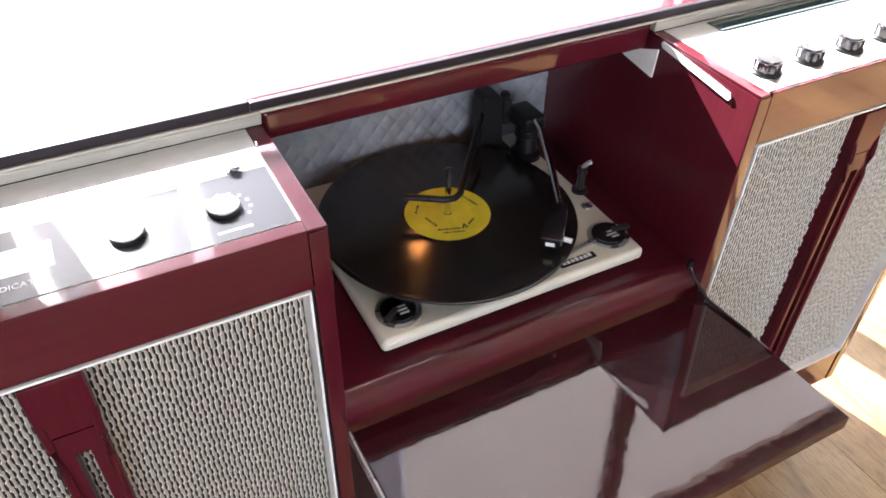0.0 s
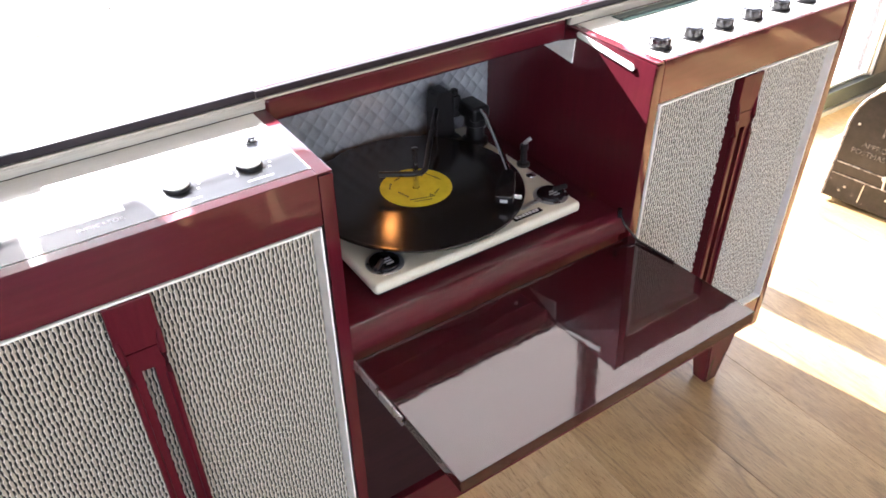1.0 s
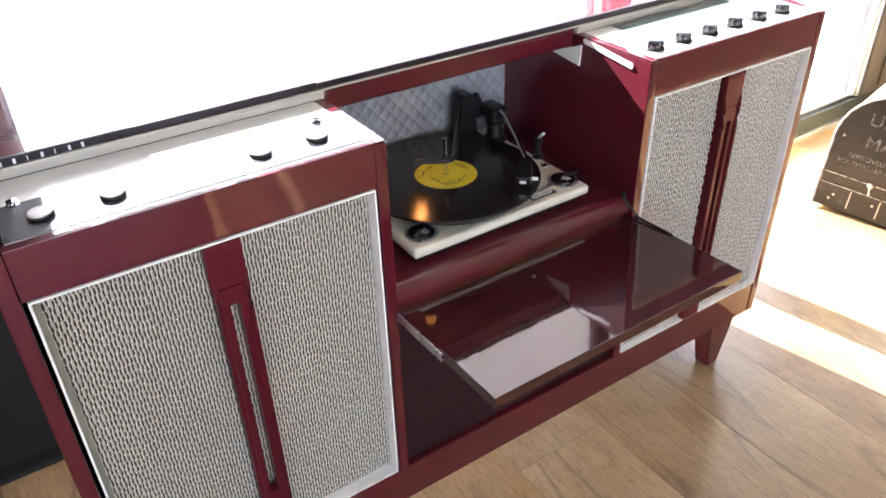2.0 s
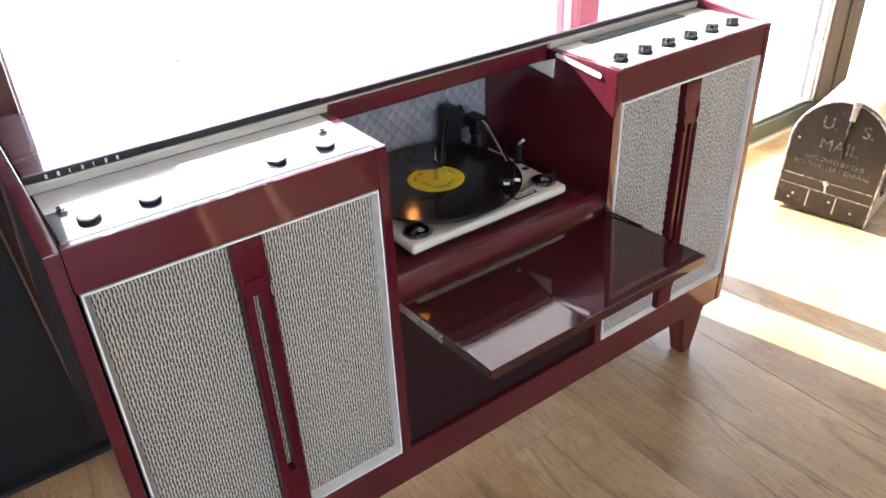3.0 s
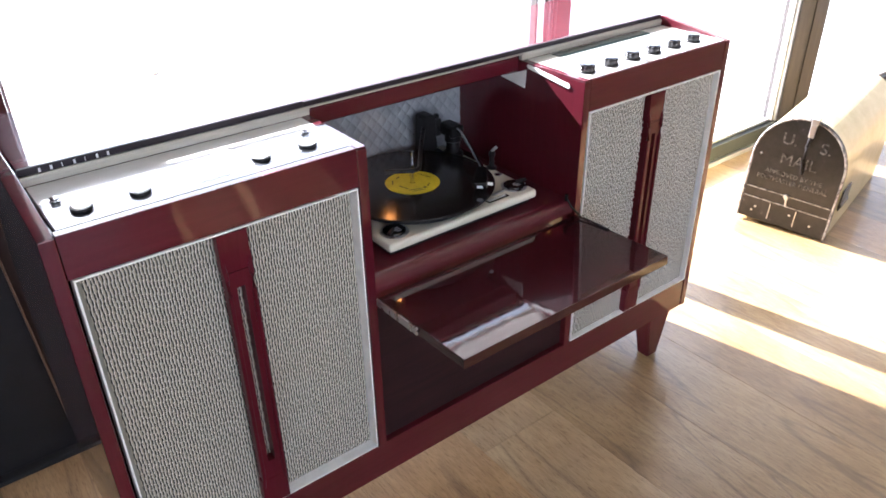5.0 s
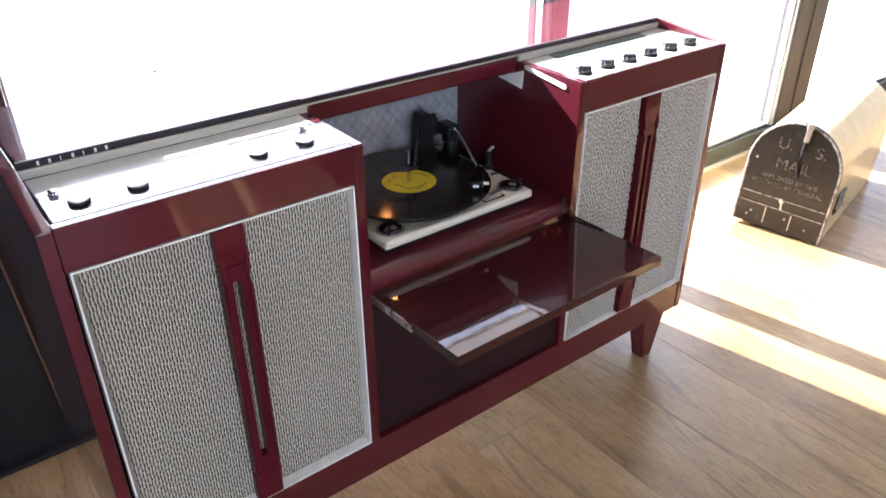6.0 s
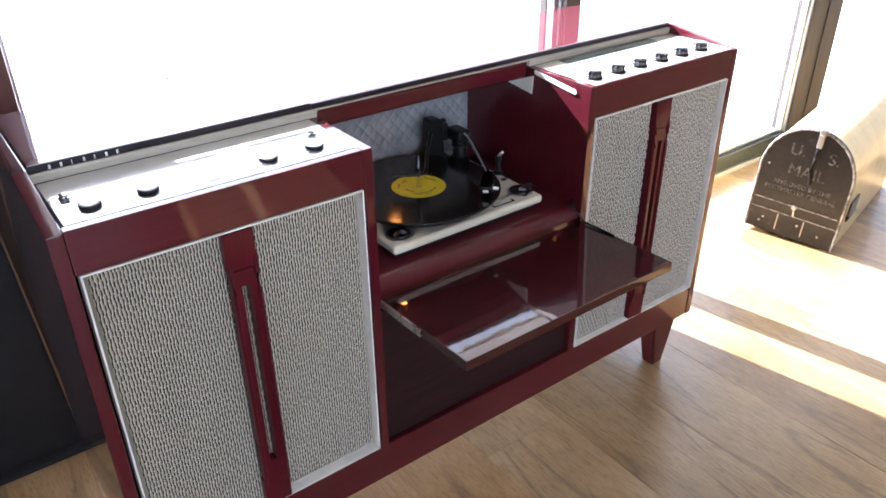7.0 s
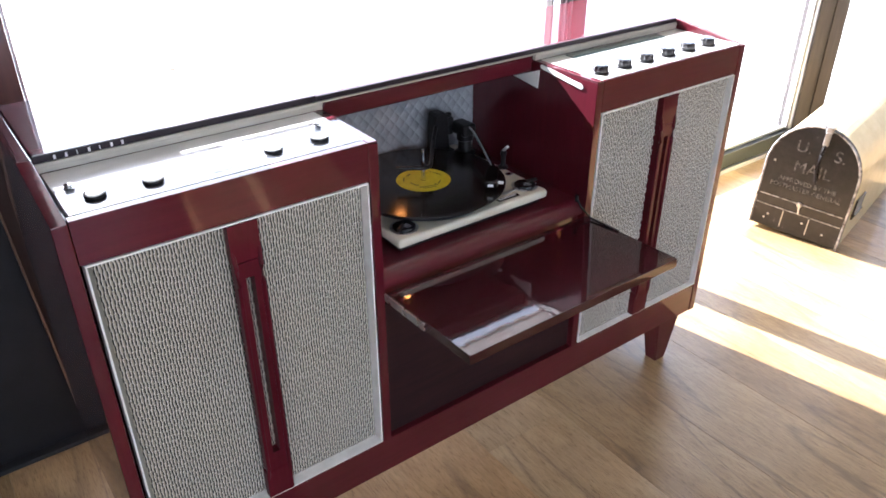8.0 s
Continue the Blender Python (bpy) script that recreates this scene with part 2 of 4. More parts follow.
colour(DARK_RAIL, ramp(DARK_RAIL, spots(DARK_RAIL, 8, (1, 6, 6), 5), ((0.3, (0.022, 0.025, 0.022)), (0.7, (0.036, 0.038, 0.034)))))
MAROON = material("maroon_frame", rough=0.35, coat=0.4)
colour(MAROON, ramp(MAROON, spots(MAROON, 8, (6, 6, 1), 5), ((0.3, (0.055, 0.020, 0.018)), (0.7, (0.095, 0.035, 0.030)))))
BEAD = material("glazing_bead", (0.45, 0.45, 0.46), 0.35, 0.8)
BLACK_PANEL = material("black_panel", rough=0.4, spec=0.3)
colour(BLACK_PANEL, ramp(BLACK_PANEL, spots(BLACK_PANEL, 12, (1, 1, 1), 6), ((0.3, (0.005, 0.005, 0.006)), (0.75, (0.010, 0.010, 0.012)))))
WALL = material("wall_paint", rough=0.8)
colour(WALL, ramp(WALL, spots(WALL, 2, (1, 1, 1), 6), ((0.3, (0.30, 0.29, 0.28)), (0.7, (0.38, 0.37, 0.36)))))
CEILING = material("ceiling_paint", rough=0.85)
colour(CEILING, ramp(CEILING, spots(CEILING, 2, (1, 1, 1), 6), ((0.3, (0.50, 0.50, 0.49)), (0.7, (0.58, 0.58, 0.57)))))
DARK_WALL = material("dark_brown_wall_panel", rough=0.55, spec=0.3)
colour(DARK_WALL, ramp(DARK_WALL, spots(DARK_WALL, 6, (6, 6, 0.8), 6), ((0.3, (0.022, 0.014, 0.012)), (0.7, (0.045, 0.028, 0.023)))))
PAVING = material("pale_paving", rough=0.85)
colour(PAVING, ramp(PAVING, spots(PAVING, 3, (1, 1, 1), 8, 0.7), ((0.3, (0.52, 0.50, 0.47)), (0.7, (0.66, 0.64, 0.61)))))
LEAF = material("dry_leaf", rough=0.7)
colour(LEAF, ramp(LEAF, spots(LEAF, 30), ((0.3, (0.22, 0.10, 0.05)), (0.7, (0.40, 0.22, 0.10)))))

MAIL_DARK = material("mailbox_door_paint", rough=0.35, metal=0.0, coat=0.6, coat_rough=0.10, spec=0.2)
colour(MAIL_DARK, ramp(MAIL_DARK, spots(MAIL_DARK, 26, (1, 1, 1), 9, 0.75), ((0.40, (0.010, 0.009, 0.008)), (0.62, (0.022, 0.019, 0.018)), (0.72, (0.14, 0.125, 0.12)))))
# worn paint, brightened so the rim's white highlight sits in the colour
MAIL_WORN_SHINE = material("worn_paint_with_highlights", rough=0.3, metal=0.5)
colour(MAIL_WORN_SHINE, ramp(MAIL_WORN_SHINE, spots(MAIL_WORN_SHINE, 70, (1, 1, 1), 6, 0.7), ((0.38, (0.06, 0.055, 0.05)), (0.58, (0.46, 0.44, 0.42)))))
MAIL_LETTER = material("embossed_letter_paint", rough=0.3, coat=0.5, coat_rough=0.12)
colour(MAIL_LETTER, ramp(MAIL_LETTER, spots(MAIL_LETTER, 90, (1, 1, 1), 6, 0.7), ((0.42, (0.018, 0.016, 0.015)), (0.64, (0.22, 0.205, 0.19)))))
bump(MAIL_DARK, spots(MAIL_DARK, 42, (1, 1, 1), 5), 0.55, 0.004)
bump(MAIL_DARK, spots(MAIL_DARK, 38, (1, 1, 1), 4), 0.5, 0.004, "Coat Normal")
MAIL_BODY = material("mailbox_body_paint", rough=0.40, coat=0.5, coat_rough=0.22)
colour(MAIL_BODY, ramp(MAIL_BODY, spots(MAIL_BODY, 14, (1, 1, 1), 7, 0.65), ((0.3, (0.56, 0.46, 0.21)), (0.6, (0.66, 0.56, 0.29)), (0.85, (0.44, 0.34, 0.16)))))
WORN_METAL = material("worn_metal", (0.55, 0.53, 0.50), 0.35, 0.9)

BLIND = bpy.data.materials.new("blind_cloth")
BLIND.use_nodes = True
bn = BLIND.node_tree.nodes
bn.remove(bn["Principled BSDF"])
b_tint = ramp(BLIND, spots(BLIND, 300, (1, 1, 1), 3), ((0.3, (0.125, 0.118, 0.113)), (0.7, (0.165, 0.157, 0.149))))
b_through = node(BLIND, "ShaderNodeBsdfTranslucent")
b_back = node(BLIND, "ShaderNodeBsdfDiffuse", Color=(0.52, 0.51, 0.49, 1))
b_both = node(BLIND, "ShaderNodeAddShader")
wire(BLIND, b_tint, b_through.inputs["Color"])
wire(BLIND, b_through.outputs[0], b_both.inputs[0])
wire(BLIND, b_back.outputs[0], b_both.inputs[1])
wire(BLIND, b_both.outputs[0], bn["Material Output"].inputs["Surface"])

# part-clear cloth for the added blinds, letting some sun onto the left plate
SHEER = bpy.data.materials.new("sheer_cloth")
SHEER.use_nodes = True
sn = SHEER.node_tree.nodes
sn.remove(sn["Principled BSDF"])
s_open = node(SHEER, "ShaderNodeBsdfTransparent")
s_weave = node(SHEER, "ShaderNodeBsdfDiffuse")
wire(SHEER, ramp(SHEER, spots(SHEER, 300, (1, 1, 1), 3), ((0.3, (0.46, 0.45, 0.43)), (0.7, (0.56, 0.55, 0.53)))), s_weave.inputs["Color"])
s_mix = node(SHEER, "ShaderNodeMixShader", Fac=0.74)
wire(SHEER, s_open.outputs[0], s_mix.inputs[1])
wire(SHEER, s_weave.outputs[0], s_mix.inputs[2])
wire(SHEER, s_mix.outputs[0], sn["Material Output"].inputs["Surface"])

BULB = material("warm_bulb")
be = BULB.node_tree.nodes["Principled BSDF"]
be.inputs["Emission Color"].default_value = (1.0, 0.36, 0.08, 1)
be.inputs["Emission Strength"].default_value = 3.0

GLASS = bpy.data.materials.new("window_glass")
GLASS.use_nodes = True
gn = GLASS.node_tree.nodes
gn.remove(gn["Principled BSDF"])
g_clear = node(GLASS, "ShaderNodeBsdfTransparent")
g_gloss = node(GLASS, "ShaderNodeBsdfGlossy", Roughness=0.0)
g_face = node(GLASS, "ShaderNodeLayerWeight", Blend=0.5)
g_fres = node(GLASS, "ShaderNodeMath")
g_fres.operation = "POWER"
g_fres.inputs[1].default_value = 5.0
wire(GLASS, g_face.outputs["Facing"], g_fres.inputs[0])
g_mix = node(GLASS, "ShaderNodeMixShader")
wire(GLASS, g_fres.outputs[0], g_mix.inputs[0])
wire(GLASS, g_clear.outputs[0], g_mix.inputs[1])
wire(GLASS, g_gloss.outputs[0], g_mix.inputs[2])
wire(GLASS, g_mix.outputs[0], gn["Material Output"].inputs[0])

# oiled brushed oak: a shift by each plank's own random number, long grain, darker pores and rings
def oak(name, low, mid, high):
    m = material(name, rough=0.42, coat=0.55, coat_rough=0.20)
    co = node(m, "ShaderNodeTexCoord")
    info = node(m, "ShaderNodeObjectInfo")
    shift = node(m, "ShaderNodeMath")
    shift.operation = "MULTIPLY"
    shift.inputs[1].default_value = 37.0
    wire(m, info.outputs["Random"], shift.inputs[0])
    moved = node(m, "ShaderNodeVectorMath")
    moved.operation = "ADD"
    wire(m, co.outputs["Object"], moved.inputs[0])
    wire(m, shift.outputs[0], moved.inputs[1])

    def grain(scale, stretch, detail, distortion, rough=0.62):
        mp = node(m, "ShaderNodeMapping", Scale=stretch)
        nz = node(m, "ShaderNodeTexNoise", Scale=scale, Detail=detail, Roughness=rough, Distortion=distortion)
        wire(m, moved.outputs[0], mp.inputs["Vector"])
        wire(m, mp.outputs["Vector"], nz.inputs["Vector"])
        return nz.outputs["Fac"]

    fine = grain(34, (5.0, 0.6, 1), 6, 0.4)
    pores = grain(75, (7.0, 0.55, 1), 3, 0.2)
    base = ramp(m, grain(5, (1.6, 0.6, 1), 6, 0.8), ((0.30, low), (0.50, mid), (0.70, high)))
    streak = ramp(m, fine, ((0.34, (0.80, 0.78, 0.76)), (0.58, (1, 1, 1))))
    pits = ramp(m, pores, ((0.34, (0.58, 0.54, 0.50)), (0.46, (1, 1, 1)), (0.66, (1, 1, 1)), (0.78, (1.12, 1.12, 1.10))))
    rings = ramp(m, grain(3.0, (1.9, 0.26, 1), 1.5, 1.2), ((0.470, (1, 1, 1)), (0.495, (0.62, 0.60, 0.62)), (0.520, (1, 1, 1))))
    blotch = ramp(m, grain(2.2, (1.4, 1.0, 1), 3, 0.6), ((0.35, (0.86, 0.83, 0.80)), (0.62, (1.04, 1.03, 1.02))))
    tint = ramp(m, info.outputs["Random"], ((0.0, (0.82, 0.79, 0.74)), (0.5, (0.97, 0.97, 0.97)), (1.0, (1.05, 1.05, 1.04))))
    out = mixed(m, 1.0, base, streak, "MULTIPLY")
    for fac, layer in ((0.9, pits), (0.85, rings), (0.9, blotch), (1.0, tint)):
        out = mixed(m, fac, out, layer, "MULTIPLY")
    colour(m, out)
    relief = node(m, "ShaderNodeMath")
    relief.operation = "ADD"
    wire(m, fine, relief.inputs[0])
    wire(m, pores, relief.inputs[1])
    bump(m, relief.outputs[0], 0.32, 0.0012)
    bump(m, relief.outputs[0], 0.10, 0.0010, "Coat Normal")
    colour(m, ramp(m, fine, ((0.3, (0.52,) * 3), (0.7, (0.34,) * 3))), "Roughness")
    return m


OAK = oak("oiled_oak", (0.240, 0.150, 0.062), (0.318, 0.212, 0.095), (0.372, 0.262, 0.130))
OAK_WARM = oak("warm_oak", (0.380, 0.225, 0.092), (0.490, 0.315, 0.145), (0.540, 0.370, 0.190))
OAK_PALE = oak("pale_oak", (0.335, 0.222, 0.106), (0.430, 0.302, 0.156), (0.485, 0.360, 0.205))

# ---- the room ----
FLOOR_X0, FLOOR_X1, FLOOR_Y0, WIN_Y = -3.2, 5.2, -4.0, 0.60
bm = bmesh.new()
box(bm, FLOOR_X0, FLOOR_X1, FLOOR_Y0, 0.70, -0.12, -0.012)
floor = solid("floor", bm, BACKING, "dark underfloor beneath brown oiled oak planks", "floor")

bm = bmesh.new()
box(bm, -60, 60, 0.70, 90, -0.20, -0.04)
solid("ground", bm, PAVING, "pale sunlit paving outside the windows", "ground")
bm = bmesh.new()
box(bm, -60, 60, -90, FLOOR_Y0 - 0.15, -0.20, -0.04)
solid("ground", bm, PAVING, "pale paving behind the building", "ground")

bm = bmesh.new()
box(bm, FLOOR_X0 - 0.15, FLOOR_X1 + 0.15, FLOOR_Y0 - 0.15, 0.70, 2.70, 2.85)
solid("ceiling", bm, CEILING, "plain white painted ceiling", "ceiling")
bm = bmesh.new()
box(bm, FLOOR_X0, 0.06, 0.625, 0.70, -0.05, 2.70)
solid("wall_north", bm, DARK_WALL, "dark brown panelled wall beside the window", "wall")
bm = bmesh.new()
box(bm, 0.06, FLOOR_X1, 0.60, 0.70, 2.32, 2.70)
solid("wall_north_lintel", bm, WALL, "painted lintel over the tall windows", "wall")
bm = bmesh.new()
box(bm, FLOOR_X0 - 0.15, FLOOR_X0, FLOOR_Y0 - 0.15, 0.70, -0.12, 2.70)
solid("wall_west", bm, WALL, "plain painted wall", "wall")
bm = bmesh.new()
box(bm, FLOOR_X1, FLOOR_X1 + 0.15, FLOOR_Y0 - 0.15, 0.70, -0.12, 2.70)
solid("wall_east", bm, WALL, "plain painted wall", "wall")
bm = bmesh.new()
box(bm, FLOOR_X0, -2.9, FLOOR_Y0 - 0.15, FLOOR_Y0, -0.12, 2.70)
box(bm, 1.0, FLOOR_X1, FLOOR_Y0 - 0.15, FLOOR_Y0, -0.12, 2.70)
box(bm, -2.9, 1.0, FLOOR_Y0 - 0.15, FLOOR_Y0, -0.12, 0.40)
box(bm, -2.9, 1.0, FLOOR_Y0 - 0.15, FLOOR_Y0, 2.30, 2.70)
solid("wall_south", bm, WALL, "painted wall with a wide shopfront opening", "wall")

# windows: bottom rail, posts, panes
POSTS = ((0.06, 0.112), (1.434, 1.488), (2.737, 2.945), (4.25, 4.38))
window = thing("window_1", (1.4, 0.63, 0), "tall floor-length windows in dark bronze frames", "window", kind="structure")
bm = bmesh.new()
box(bm, 0.112, FLOOR_X1, 0.592, 0.668, -0.04, 0.016, 0.003)
part("sill_strip", bm, BEAD, window, "low silver sill strip")
bm = bmesh.new()
box(bm, 0.112, FLOOR_X1, 0.602, 0.664, 0.0165, 0.074, 0.003)
part("bottom_rail", bm, DARK_RAIL, window, "dark bronze bottom rail")
bm = bmesh.new()
box(bm, 0.112, FLOOR_X1, 0.600, 0.668, 2.24, 2.32, 0.003)
part("top_rail", bm, BRONZE, window)
for k, (a, b) in enumerate(POSTS):
    bm = bmesh.new()
    if k == 1:
        box(bm, a, b, 0.586, 0.602, 0.076, 2.238, 0.003)
        box(bm, a, b, 0.664, 0.690, 0.076, 2.238, 0.003)
        post = part("post", bm, BRONZE, window)
        bm = bmesh.new()
        box(bm, a + 0.004, b - 0.004, 0.6022, 0.6638, 0.076, 2.238)
        part("post_core", bm, BEAD, post, "silver core between dark flanges")
        continue
    box(bm, a, b, 0.600, 0.668, 0.076 if k else -0.04, 2.238, 0.004)
    if k > 1:
        box(bm, (a + b) / 2 - 0.004, (a + b) / 2 + 0.004, 0.596, 0.602, 0.1, 2.2)
    part("post", bm, BRONZE if k else MAROON, window, "" if k else "maroon brown window jamb")
for k in range(3):
    a, b = POSTS[k][1], POSTS[k + 1][0]
    bm = bmesh.new()
    box(bm, a, a + 0.008, 0.622, 0.640, 0.076, 2.236, 0.002)
    box(bm, b - 0.006, b, 0.606, 0.640, 0.076, 2.236, 0.002)
    box(bm, b - 0.018, b - 0.006, 0.616, 0.640, 0.076, 2.236, 0.002)
    box(bm, a + 0.008, b - 0.018, 0.622, 0.640, 0.076, 0.086, 0.002)
    part("glazing_bead", bm, BEAD, window, "thin silver glazing bead")
    bm = bmesh.new()
    box(bm, a + 0.003, b - 0.003, 0.643, 0.649, 0.078, 2.234)
    pane = part("pane", bm, GLASS, window)
    pane.visible_shadow = False

# unseen pale half-drawn blinds, added to cut the sun off short on the floor
for a, b, BLIND_Z, cloth, look_of in (
        (0.116, 0.180, 1.088, BLIND, "pale translucent"), (0.204, 0.418, 1.088, SHEER, "sheer white"), (0.450, 0.757, 1.088, SHEER, "sheer white"),
        (0.760, 1.426, 1.180, BLIND, "pale translucent"), (1.498, 2.722, 1.168, BLIND, "pale translucent"), (2.957, 4.230, 1.168, BLIND, "pale translucent")):
    blind = thing("roller_blind", ((a + b) / 2, 0.609, BLIND_Z), look_of + " roller blind drawn half-way down, unseen and added to cut the sun", "blind", group="window blinds")
    bm = bmesh.new()
    rows = [[bm.verts.new((a + (b - a) * i / 12, 0.609 + 0.0012 * math.sin(2.1 * i + 5 * a), BLIND_Z + 0.010 + (2.216 - BLIND_Z) * j / 8)) for i in range(13)] for j in range(9)]
    for j in range(8):
        for i in range(12):
            bm.faces.new((rows[j][i], rows[j][i + 1], rows[j + 1][i + 1], rows[j + 1][i]))
    part("cloth", bm, cloth, blind)
    bm = bmesh.new()
    box(bm, a, b, 0.604, 0.614, BLIND_Z, BLIND_Z + 0.012, 0.002)
    part("bottom_bar", bm, TRIM_WHITE, blind, "white bottom bar")
    bm = bmesh.new()
    tube(bm, ((a, 0.606, 2.222), (b, 0.606, 2.222)), 0.0125, 16)
    part("roller", bm, TRIM_WHITE, blind, "white roller")

# tall black board leaning beside the window; a copper bolt on the threshold
board = thing("leaning_board", (-0.28, 0.6, 0.012), "tall black painted board with brown edge, leaning", "board")
bm = bmesh.new()
slab(bm, [(-0.62, 0.0125), (0.046, 0.0125), (-0.069, 2.10), (-0.735, 2.10)], "y", 0.575, 0.605, 0.003)
part("panel", bm, BLACK_PANEL, board)
bm = bmesh.new()
slab(bm, [(0.0455, 0.0125), (0.0495, 0.0125), (-0.0655, 2.098), (-0.0695, 2.098)], "y", 0.569, 0.5745, 0.001)
part("edge_trim", bm, BROWN_EDGE, board, "thin brown wooden edge")
bolt = thing("floor_bolt", (0.072, 0.58, 0.012), "shiny copper floor bolt on the threshold", "bolt")
bm = bmesh.new()
box(bm, 0.054, 0.090, 0.568, 0.594, 0.0125, 0.020, 0.002)
box(bm, 0.060, 0.082, 0.572, 0.590, 0.020, 0.082, 0.004)
part("body", bm, COPPER, bolt)
bm = bmesh.new()
tube(bm, ((0.053, 0.567, 0.072), (0.088, 0.567, 0.072)), 0.0055)
part("pin", bm, COPPER, bolt)
bm = bmesh.new()
box(bm, -0.72, 0.058, 0.556, 0.600, 0.0, 0.012, 0.002)
box(bm, 0.058, 0.110, 0.556, 0.5995, 0.0, 0.012, 0.002)
solid("threshold", bm, BACKING, "dark threshold strip beside the window", "threshold")

# ---- the radiogram ----
X0, X1 = 0.030, 1.328          # outer sides
LX, RX = 0.461, 0.905          # inner faces of the turntable bay
DEPTH, TOP, DECK = 0.41, 0.763, 0.787
STEP_Y = 0.168
console = thing("radiogram", (0.68, 0.2, 0), "glossy red mahogany radiogram console with its drop front open", "radiogram")


def side_outline():
    return [(0.0, 0.126), (0.0, TOP), (0.160, DECK - 0.002), (DEPTH, DECK - 0.002), (DEPTH, 0.126)]


for a, b in ((X0, 0.049), (1.310, X1)):
    bm = bmesh.new()
    slab(bm, side_outline(), "x", a, b, 0.0025)
    part("side_panel", bm, RED_Z, console)
for a, b in ((0.4452, LX), (RX, 0.9212)):
    bm = bmesh.new()
    slab(bm, [(0.0, 0.198), (0.0, TOP - 0.001), (STEP_Y, TOP - 0.001), (STEP_Y, 0.766), (0.386, 0.766), (0.386, 0.198)], "x", a, b, 0.0015)
    part("divider", bm, RED_Z, console)

# top deck behind the step, step face with its dark strip and bright line
bm = bmesh.new()
box(bm, 0.050, 1.309, STEP_Y, DEPTH, 0.7765, DECK, 0.003)
part("top_deck", bm, RED_X, console, "polished red lacquer top")
strip = None
for a, b, lift in ((0.050, 0.452, 0.0015), (0.453, 1.309, 0.0)):
    bm = bmesh.new()
    box(bm, a, b, 0.161, 0.1675, 0.7790, DECK + 0.0005 + lift, 0.0012)
    ob = part("fascia_strip", bm, STRIP, console, "dark fascia strip")
    strip = strip or ob
bm = bmesh.new()
box(bm, LX, RX, 0.1600, 0.1675, 0.7757, 0.7786, 0.0008)
part("bright_line", bm, SATIN, console, "thin bright metal line")
for a, b in ((0.050, LX - 0.0005), (RX + 0.0005, 1.309)):
    bm = bmesh.new()
    box(bm, a, b, 0.1590, 0.1675, 0.7655, 0.7786, 0.0012)
    box(bm, a, b, 0.1572, 0.1589, 0.7735, 0.7765, 0.0007)
    part("satin_bar", bm, SATIN, console, "satin metal bar under the strip")
# maker's plate: plain bars in place of its raised letters
for k in range(7):
    bm = bmesh.new()
    x = 0.074 + 0.0142 * k
    box(bm, x, x + (0.0012 if k in (2, 4) else 0.0030), 0.1602, 0.1612, 0.7804, 0.7862, 0.0003)
    part("letter_bar", bm, INK, strip, "small white raised bar")

bm = bmesh.new()
box(bm, LX + 0.0005, RX - 0.0005, 0.1635, 0.2040, 0.744, 0.7754, 0.006, 4)
part("bay_header", bm, RED_X, console)
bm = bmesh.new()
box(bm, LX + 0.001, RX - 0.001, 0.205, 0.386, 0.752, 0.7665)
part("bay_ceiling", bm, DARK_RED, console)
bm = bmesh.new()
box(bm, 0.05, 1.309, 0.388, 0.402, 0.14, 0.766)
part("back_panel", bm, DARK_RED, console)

# fronts above the grilles
for a, b, back in ((0.0494, 0.4448, 0.0140), (0.9216, 1.3096, 0.0044)):
    bm = bmesh.new()
    box(bm, a, b, 0.0004, back, 0.7060, TOP + 0.0021, 0.0010)
    part("front_rail", bm, RED_X, console)
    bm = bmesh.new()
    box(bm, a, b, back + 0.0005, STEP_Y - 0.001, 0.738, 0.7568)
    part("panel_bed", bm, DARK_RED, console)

# control plates
left_plate = bmesh.new()
box(left_plate, 0.0540, 0.4448, 0.0142, 0.1585, 0.7570, 0.7655, 0.0002, 1)
left_plate = part("control_plate", left_plate, PLATE, console, "bright metal control plate with tuning dial")
for a, b in ((0.4455, 0.4605),):
    bm = bmesh.new()
    box(bm, a - 0.0005, b, 0.0003, 0.160, TOP - 0.0005, TOP + 0.0022, 0.0008)
    part("edge_moulding", bm, RED_X, console)
right_plate = bmesh.new()
box(right_plate, 0.9188, 1.309, 0.0047, 0.1585, 0.7570, 0.7655, 0.0002, 1)
right_plate = part("control_plate", right_plate, PLATE, console, "bright metal control plate with six black knobs")
bm = bmesh.new()
box(bm, RX, 0.9184, 0.0003, 0.160, TOP - 0.0005, TOP + 0.0022, 0.001)
part("edge_moulding", bm, RED_X, console)
# dial glass in dark green that stands in for the window post's reflection
bm = bmesh.new()
box(bm, 0.975, 1.235, 0.128, 0.152, 0.7656, 0.7672, 0.0006)
part("dial_window", bm, DIAL_GLASS, right_plate, "glass tuning dial, post reflection put into its dark green")
bm = bmesh.new()
box(bm, 0.195, 0.276, 0.042, 0.072, 0.76560, 0.76590)
part("meter_window", bm, METER, left_plate, "pale tuning meter window")
bm = bmesh.new()
box(bm, 0.0542, 0.4428, 0.0144, 0.0950, 0.76545, 0.76570)
part("black_field", bm, PRINT_BLACK, left_plate, "glossy black printed field")
words("INDICATOR", 0.0075, 0.0002, INK, "lettering", left_plate, Matrix.Translation(Vector((0.252, 0.030, 0.76572)) - Vector((0.68, 0.2, 0))))

